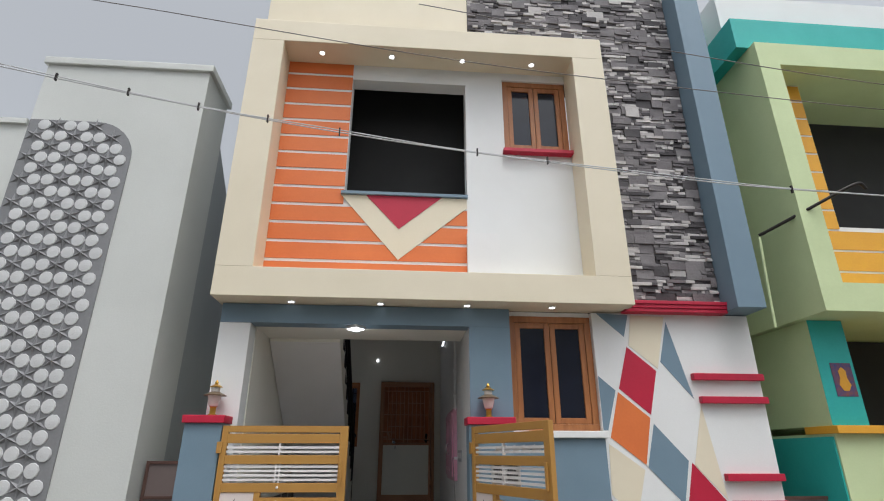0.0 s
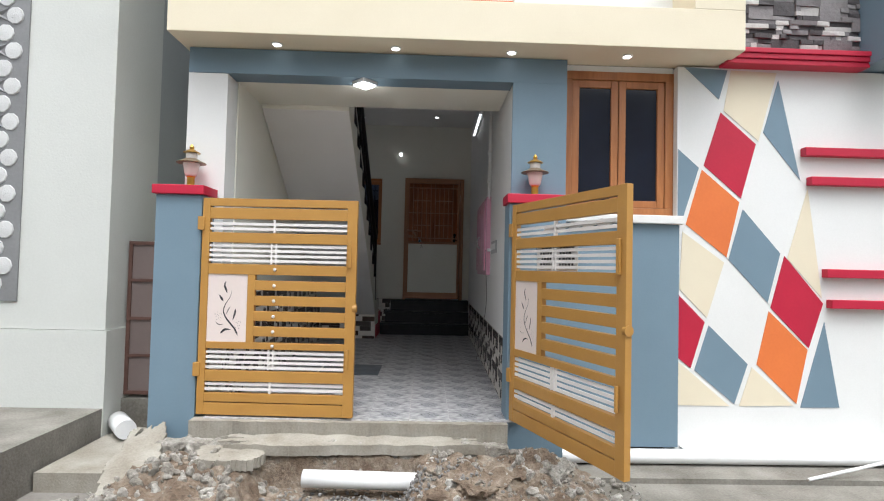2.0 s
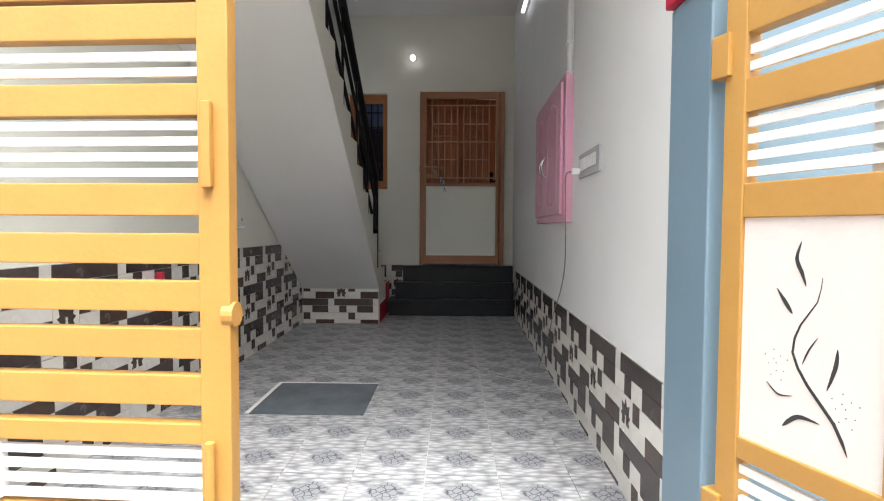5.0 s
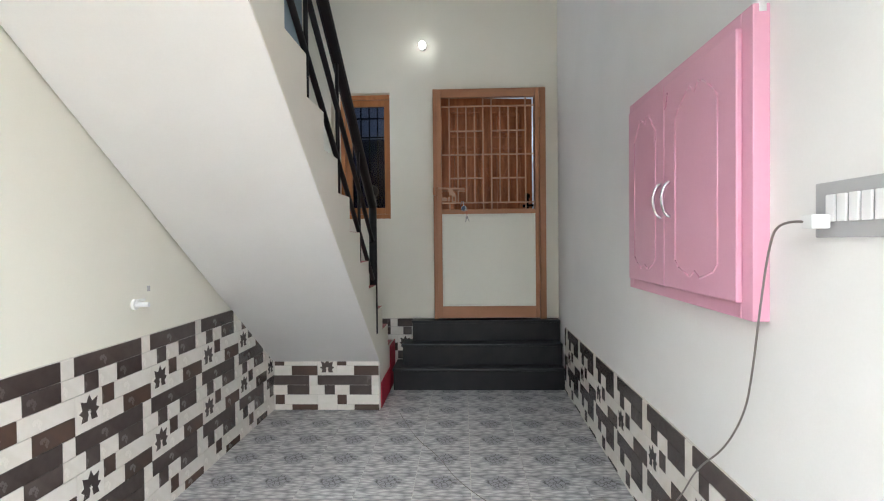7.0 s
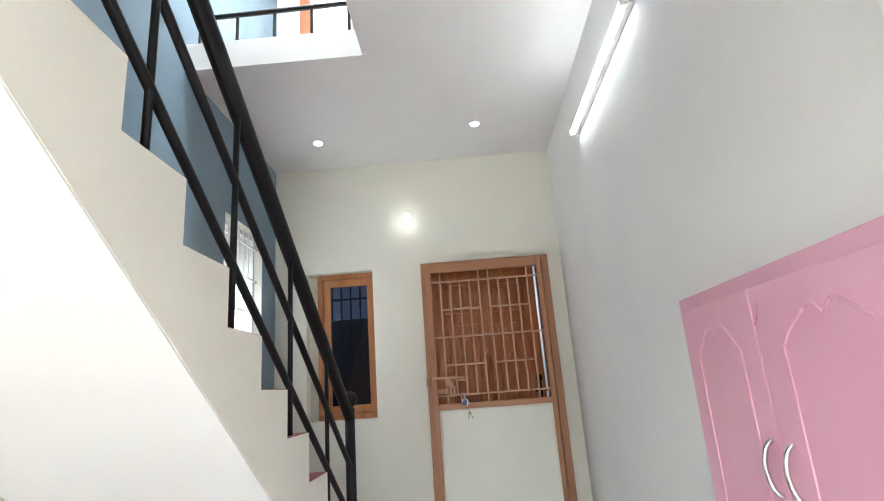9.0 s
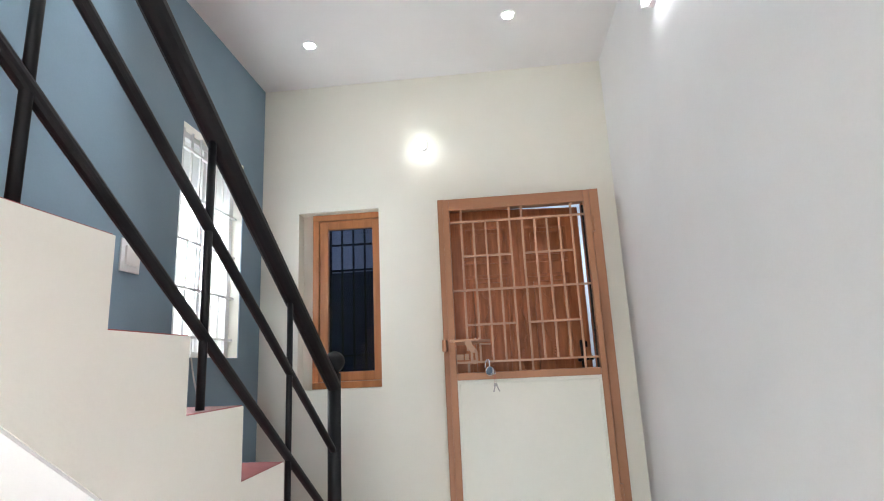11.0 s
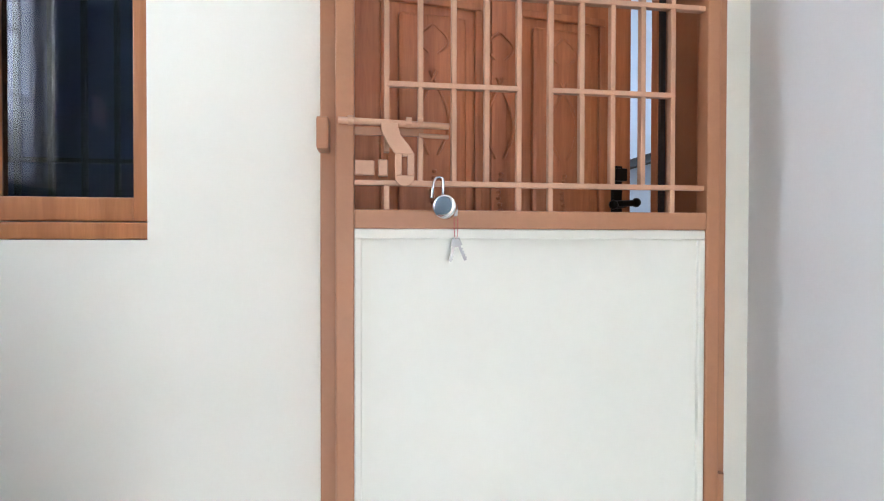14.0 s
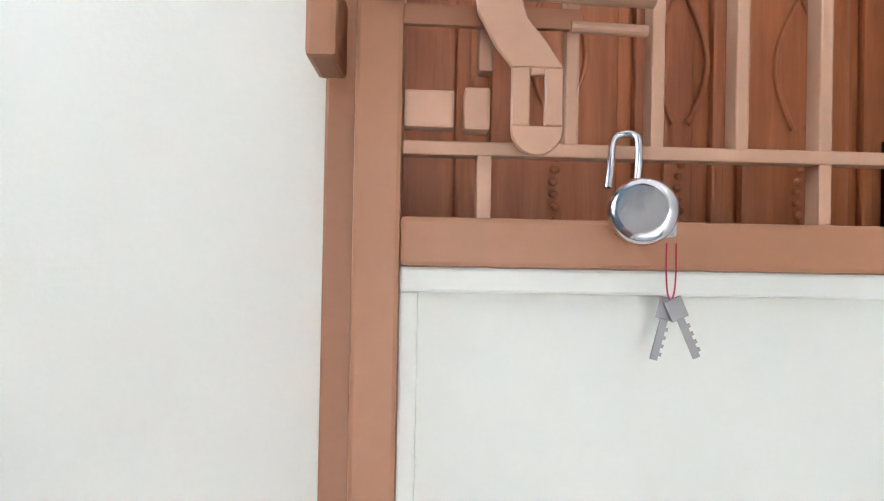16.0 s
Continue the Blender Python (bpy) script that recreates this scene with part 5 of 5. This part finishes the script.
# pink cupboard
pc = thing("meter_cupboard", "glossy pink wall cupboard with two moulded doors", "cupboard", place=(right_x(2.172), 2.172, 1.062), rz=SKEW)
D, H, HW = 0.046, 0.86, 0.548
f = bmesh.new()
for lo, hi in (((-D, -HW, 0), (0, -HW + 0.062, H)), ((-D, HW - 0.062, 0), (0, HW, H)), ((-D, -HW + 0.062, 0), (0, HW - 0.062, 0.058)), ((-D, -HW + 0.062, H - 0.058), (0, HW - 0.062, H))):
    add_box(f, lo, hi, 0.004)
part("cabinet_frame", f, PINK, pc)
for y0, y1, hy in ((-HW + 0.05, 0.048, -0.010), (0.052, HW - 0.05, 0.082)):
    d = bmesh.new()
    add_box(d, (-D - 0.020, y0, 0.046), (-D - 0.001, y1, H - 0.046), 0.005)
    door = part("door", d, PINK, pc)
    wdt = y1 - y0
    a, b = y0 + wdt * 0.20, y1 - wdt * 0.20
    m_ = (a + b) / 2
    loop = [(a, 0.15), (a, 0.66), (a + 0.03, 0.69), (m_ - 0.06, 0.735), (m_ - 0.03, 0.742), (m_, 0.715), (m_ + 0.03, 0.742), (m_ + 0.06, 0.735), (b - 0.03, 0.69), (b, 0.66), (b, 0.15),
            (b - 0.03, 0.125), (m_ + 0.04, 0.10), (m_, 0.12), (m_ - 0.04, 0.10), (a + 0.03, 0.125), (a, 0.15)]
    mo = bmesh.new()
    for p, q in zip(loop, loop[1:]):
        add_tube(mo, (-D - 0.020, p[0], p[1]), (-D - 0.020, q[0], q[1]), 0.0038, 8)
    part("moulding", mo, PINK, door, soft=True)
    cord("door_handle", [(-D - 0.018, hy, 0.312), (-D - 0.035, hy, 0.316), (-D - 0.050, hy, 0.36), (-D - 0.050, hy, 0.395), (-D - 0.035, hy, 0.436), (-D - 0.018, hy, 0.440)], 0.007, CHROME, door)
sk = bmesh.new()
for k in range(5):
    add_tube(sk, (-D - 0.0215, 0.04 - 0.008 * k, 0.72 + 0.012 * k), (-D - 0.0215, 0.02 - 0.002 * k, 0.735 + 0.010 * k), 0.0022, 6)
part("ornament", sk, mat("dark_pink_enamel", (0.55, 0.22, 0.33), None, 0.4), pc, "small dark pink ornament")

# switch board with charger and hanging wire
sbd = thing("switch_board", "grey wall switch board with white switches", "switch board", place=(right_x(1.215), 1.215, 1.290), rz=SKEW)
box_part("plate", (-0.012, -0.205, 0), (0, 0.205, 0.124), GREYPLASTIC, sbd, bevel=0.003)
for k in range(9):
    y0 = -0.155 + k * 0.036
    box_part("switch", (-0.019, y0, 0.035), (-0.0125, y0 + 0.027, 0.095), PVC, sbd, bevel=0.002)
pg = thing("charger", "white plug with a thin hanging wire", "charger", place=(right_x(1.375), 1.375, 1.322), rz=SKEW)
box_part("plug", (-0.06, -0.02, -0.012), (-0.0195, 0.02, 0.02), PVC, pg, bevel=0.004)
cord("wire", [(-0.058, 0.01, 0.004), (-0.075, 0.08, 0.012), (-0.06, 0.15, -0.06), (-0.045, 0.22, -0.24), (-0.03, 0.28, -0.40), (-0.02, 0.34, -0.54), (-0.02, 0.47, -0.70), (-0.025, 0.65, -0.83), (-0.03, 0.80, -1.02), (-0.04, 0.97, -1.18), (-0.06, 1.05, -1.318)], 0.003, WIRE, pg)
tp = thing("wall_tap", "small white plastic tap on the side wall", "tap", place=(-1.44, 2.47, 1.02))
part("spout", add_tube(bmesh.new(), (0, 0, 0), (0.07, 0, 0), 0.011, 12), PVC, tp)
part("flange", add_tube(bmesh.new(), (0, 0, 0), (0.012, 0, 0), 0.024, 16), PVC, tp)
part("handle", add_tube(bmesh.new(), (0.03, -0.02, 0.018), (0.03, 0.03, 0.018), 0.007, 10), PVC, tp)
box_part("mark", (0.0005, 0.10, 0.05), (0.004, 0.12, 0.075), GREYPLASTIC, tp)
tap2 = thing("front_tap", "white plastic tap with a red cap", "tap", place=(-1.44, 1.35, 0.72))
part("body", add_tube(bmesh.new(), (0.01, 0, 0), (0.09, 0, 0), 0.02, 14), PVC, tap2)
part("spout", add_tube(bmesh.new(), (0.075, 0, 0.0), (0.095, 0, -0.05), 0.014, 12), PVC, tap2)
part("cap", add_tube(bmesh.new(), (0.05, 0, 0.02), (0.05, 0, 0.06), 0.022, 14), RED, tap2, "red cap")

dm = thing("floor_mat", "smooth blue-grey mat with a pale edge on the tiled floor", "mat", place=(-0.62, 1.67, 0.0))
box_part("sheet", (-0.31, -0.285, 0.0), (0.318, 0.285, 0.007), MAT_RUBBER, dm, bevel=0.002)
for lo, hi in (((-0.335, -0.285), (-0.311, 0.285)), ((-0.335, 0.286), (0.318, 0.302))):
    box_part("edging", (*lo, 0.0), (*hi, 0.008), GATE_WHITE, dm, "pale edging", 0.002)
# thin dark cord laid along the floor as its crack line
crack = thing("floor_wire", "thin dark line of a crack across the tiled floor", "wire")
cord("wire", [(-0.45, 4.1, 0.004), (-0.30, 3.6, 0.004), (-0.12, 3.3, 0.004), (0.0, 2.95, 0.004), (0.25, 2.6, 0.004), (0.45, 2.2, 0.004), (0.70, 2.05, 0.004)], 0.0018, WIRE, crack)

# ---- tile pieces ----
tile_cache = {}


def piece(name, size, material, parent, place, axis):
    key = (name, tuple(round(s, 3) for s in size), material.name, axis)
    if key not in tile_cache:
        b = bmesh.new()
        w, h, d = size[0] - 0.003, size[1] - 0.003, size[2]
        c = 0.0015
        dims = {"x": ((0, -w / 2, -h / 2), (d, w / 2, h / 2)), "-x": ((-d, -w / 2, -h / 2), (0, w / 2, h / 2)), "-y": ((-w / 2, -d, -h / 2), (w / 2, 0, h / 2)), "z": ((-w / 2, -h / 2, 0), (w / 2, h / 2, d))}[axis]
        add_box(b, *dims)
        tile_cache[key] = mesh_of(name, b, material)
    ob = new(name, tile_cache[key])
    ob.parent, ob.location = parent, place
    return ob


def leaf_mesh(axis):
    b = bmesh.new()
    for k in range(7):
        a = radians(90 + (k - 3) * 42)
        ln = 0.070 if k in (2, 3, 4) else 0.056
        c, s = math.cos(a), math.sin(a)
        pts = [(0.006 * c, 0.006 * s), (0.5 * ln * c - 0.019 * s, 0.5 * ln * s + 0.019 * c), (ln * c, ln * s), (0.5 * ln * c + 0.019 * s, 0.5 * ln * s - 0.019 * c)]
        add_prism(b, pts, "x" if axis != "-y" else "y", -0.0005, 0.0005)
    return mesh_of("leaf_print", b, TILE_DARK)


LEAF = {ax: leaf_mesh(ax) for ax in ("x", "-y")}


DADO_ROWS = [
    [(0.00, 0.135, "w"), (0.135, 1.0, "d")],
    [(0.00, 0.244, "w"), (0.244, 0.41, "d"), (0.41, 0.644, "w"), (0.644, 1.0, "d")],
    [(0.135, 0.448, "L"), (0.448, 0.60, "b"), (0.60, 1.135, "w")],
    [(0.448, 0.72, "w"), (0.72, 1.135, "b")],
]


def dado(parent, axis, u0, u1, z1, place, origin, tw=0.482, th=0.299, cap=9.0, limit=None, flip=1):
    """Courses of tiles from u0 to u1, counted down from z1; flip -1 runs the pattern towards lower u."""
    ht = th / 4
    first = int(math.floor((u0 - origin) / tw)) - 2
    count = int((u1 - u0) / tw) + 5
    for course in range(int(z1 / th) + 1):
        for r, row in enumerate(DADO_ROWS):
            top = z1 - course * th - r * ht
            for n in range(first, first + count):
                for a, b_, kind in row:
                    ends = sorted((origin + flip * a * tw + n * tw, origin + flip * b_ * tw + n * tw))
                    lo, hi = max(ends[0], u0), min(ends[1], u1)
                    t2 = min(top, cap)
                    b2 = max(top - ht * (2 if kind == "L" else 1), 0.0)
                    if hi - lo < 0.012 or t2 - b2 < 0.012:
                        continue
                    if limit and not limit((lo + hi) / 2, (t2 + b2) / 2):
                        continue
                    c = place((lo + hi) / 2, (t2 + b2) / 2)
                    m = {"d": TILE_DARK, "w": TILE_WHITE, "b": TILE_BROWN, "L": TILE_WHITE}[kind]
                    piece("tile", (hi - lo, t2 - b2, 0.006), m, parent, c, axis)
                    if kind == "L" and hi - lo > 0.12 and t2 - b2 > 0.12:
                        ob = new("leaf_print", LEAF["-y" if axis == "-y" else "x"])
                        ob.parent = parent
                        off = {"x": (0.0062, 0, 0), "-x": (-0.0062, 0, 0), "-y": (0, -0.0062, 0)}[axis]
                        ob.location = (c[0] + off[0], c[1] + off[1], c[2] + off[2] - 0.006)


dl = slab("trim_dado_left", (-1.4395, 0.13, 0.0), (-1.432, 4.165, 0.868), GROUT, "brown and white patterned tile dado")
dado(dl, "x", 0.14, 4.16, 0.867, lambda u, z: (-1.432, u, z), 1.535, limit=lambda u, z: z < 0.45 + (4.168 - u) * 0.69)
drp = thing("trim_dado_right", "brown and white patterned tile dado", "", kind="structure", place=(right_x(0.13), 0.13, 0), rz=SKEW)
box_part("backing", (-0.007, 0, 0), (0, 4.56, 0.541), GROUT, drp)
dado(drp, "-x", 0.005, 4.55, 0.540, lambda u, z: (-0.007, u, z), 1.055, tw=0.49, flip=-1)
db = slab("trim_dado_block", (-1.43, 4.158, 0.0), (-0.606, 4.1678, 0.392), GROUT, "brown and white patterned tiles under the stair")
dado(db, "-y", -1.425, -0.612, 0.567, lambda u, z: (u, 4.158, z), -1.15, cap=0.390)
dk = slab("trim_dado_back", (-1.434, 5.043, 0.0), (-0.425, 5.0495, 0.575), GROUT, "brown and white patterned tiles on the back wall")
dado(dk, "-y", -1.43, -0.43, 0.572, lambda u, z: (u, 5.043, z), -1.12)

# floor tiles
T = 0.30
iy = 0
y = -0.19
while y < 4.7:
    x = -1.43
    while x < 0.90:
        w = min(T, 0.905 - x)
        h = min(T, 4.70 - y)
        if w > 0.03 and h > 0.03:
            piece("floor_tile", (w, h, 0.0075), FLOORPRINT, floor, (x + w / 2, y + h / 2, -0.0078), "z")
        x += T
    y += T

# stone cladding: thin pale and dark strips among taller grey blocks
COURSE = 0.0395
stone_cache = {}
back_low = bpy.data.objects["wall_stone_back"]
made = 0
rest = bmesh.new()
rng = random.Random(4)
for x_lo, x_hi, z_lo, z_hi in ((2.602, 3.725, 2.962, 6.44), (0.89, 3.725, 6.455, 7.78)):
    taken = {}
    rows_n = int((z_hi - z_lo) / COURSE)
    for r in range(rows_n):
        x = x_lo
        while x < x_hi - 0.02:
            busy = [q for q in taken.get(r, ()) if q[0] - 0.001 <= x < q[1] - 0.001]
            if busy:
                x = busy[0][1]
                continue
            free = min([q[0] for q in taken.get(r, ()) if q[0] > x] + [x_hi]) - x
            tall = rng.random() < 0.13 and r < rows_n - 2
            tone = rng.choices((0, 1, 2), (0.72, 0.10, 0.18) if tall else (0.42, 0.34, 0.24))[0]
            w = rng.choice((0.18, 0.21, 0.24)) if tall else rng.choice((0.045, 0.07, 0.11, 0.15, 0.19, 0.23))
            if w > free - 0.03:
                w = free
            n = (2 if rng.random() < 0.5 else 3) if tall and w < 0.25 else 1
            for j in range(1, n):
                taken.setdefault(r + j, []).append((x, x + w))
            h = n * COURSE
            d = rng.choice((0.010, 0.017, 0.024, 0.031))
            if made < 295 and x_lo > 2 and w > 0.06:
                key = (round(w, 3), n, tone, d)
                if key not in stone_cache:
                    b = bmesh.new()
                    add_box(b, (0, -d, 0.0015), (w - 0.003, 0.0, h - 0.0015))
                    for v in b.verts:
                        if v.co.y < 0:
                            v.co.y += rng.uniform(-0.006, 0.006)
                    stone_cache[key] = mesh_of("stone", b, STONES[tone])
                ob = new("stone", stone_cache[key])
                ob.parent, ob.location = back_low, (x, 0.10, z_lo + r * COURSE)
                made += 1
            else:
                lo, hi = (x, 0.10 - d, z_lo + r * COURSE + 0.0015), (x + w - 0.003, 0.0999, z_lo + r * COURSE + h - 0.0015)
                vs = [rest.verts.new((px, py + (rng.uniform(-0.005, 0.005) if py < 0.0999 else 0), pz)) for px in (lo[0], hi[0]) for py in (lo[1], hi[1]) for pz in (lo[2], hi[2])]
                for q in ((0, 1, 3, 2), (4, 6, 7, 5), (0, 4, 5, 1), (2, 3, 7, 6), (0, 2, 6, 4), (1, 5, 7, 3)):
                    rest.faces.new([vs[i] for i in q]).material_index = tone
            x += w
clad = part("stone_cladding", rest, STONES[0])
clad.data.materials.append(STONES[1])
clad.data.materials.append(STONES[2])
tagged(clad, "rough grey split stone cladding", "cladding", kind="stuff")
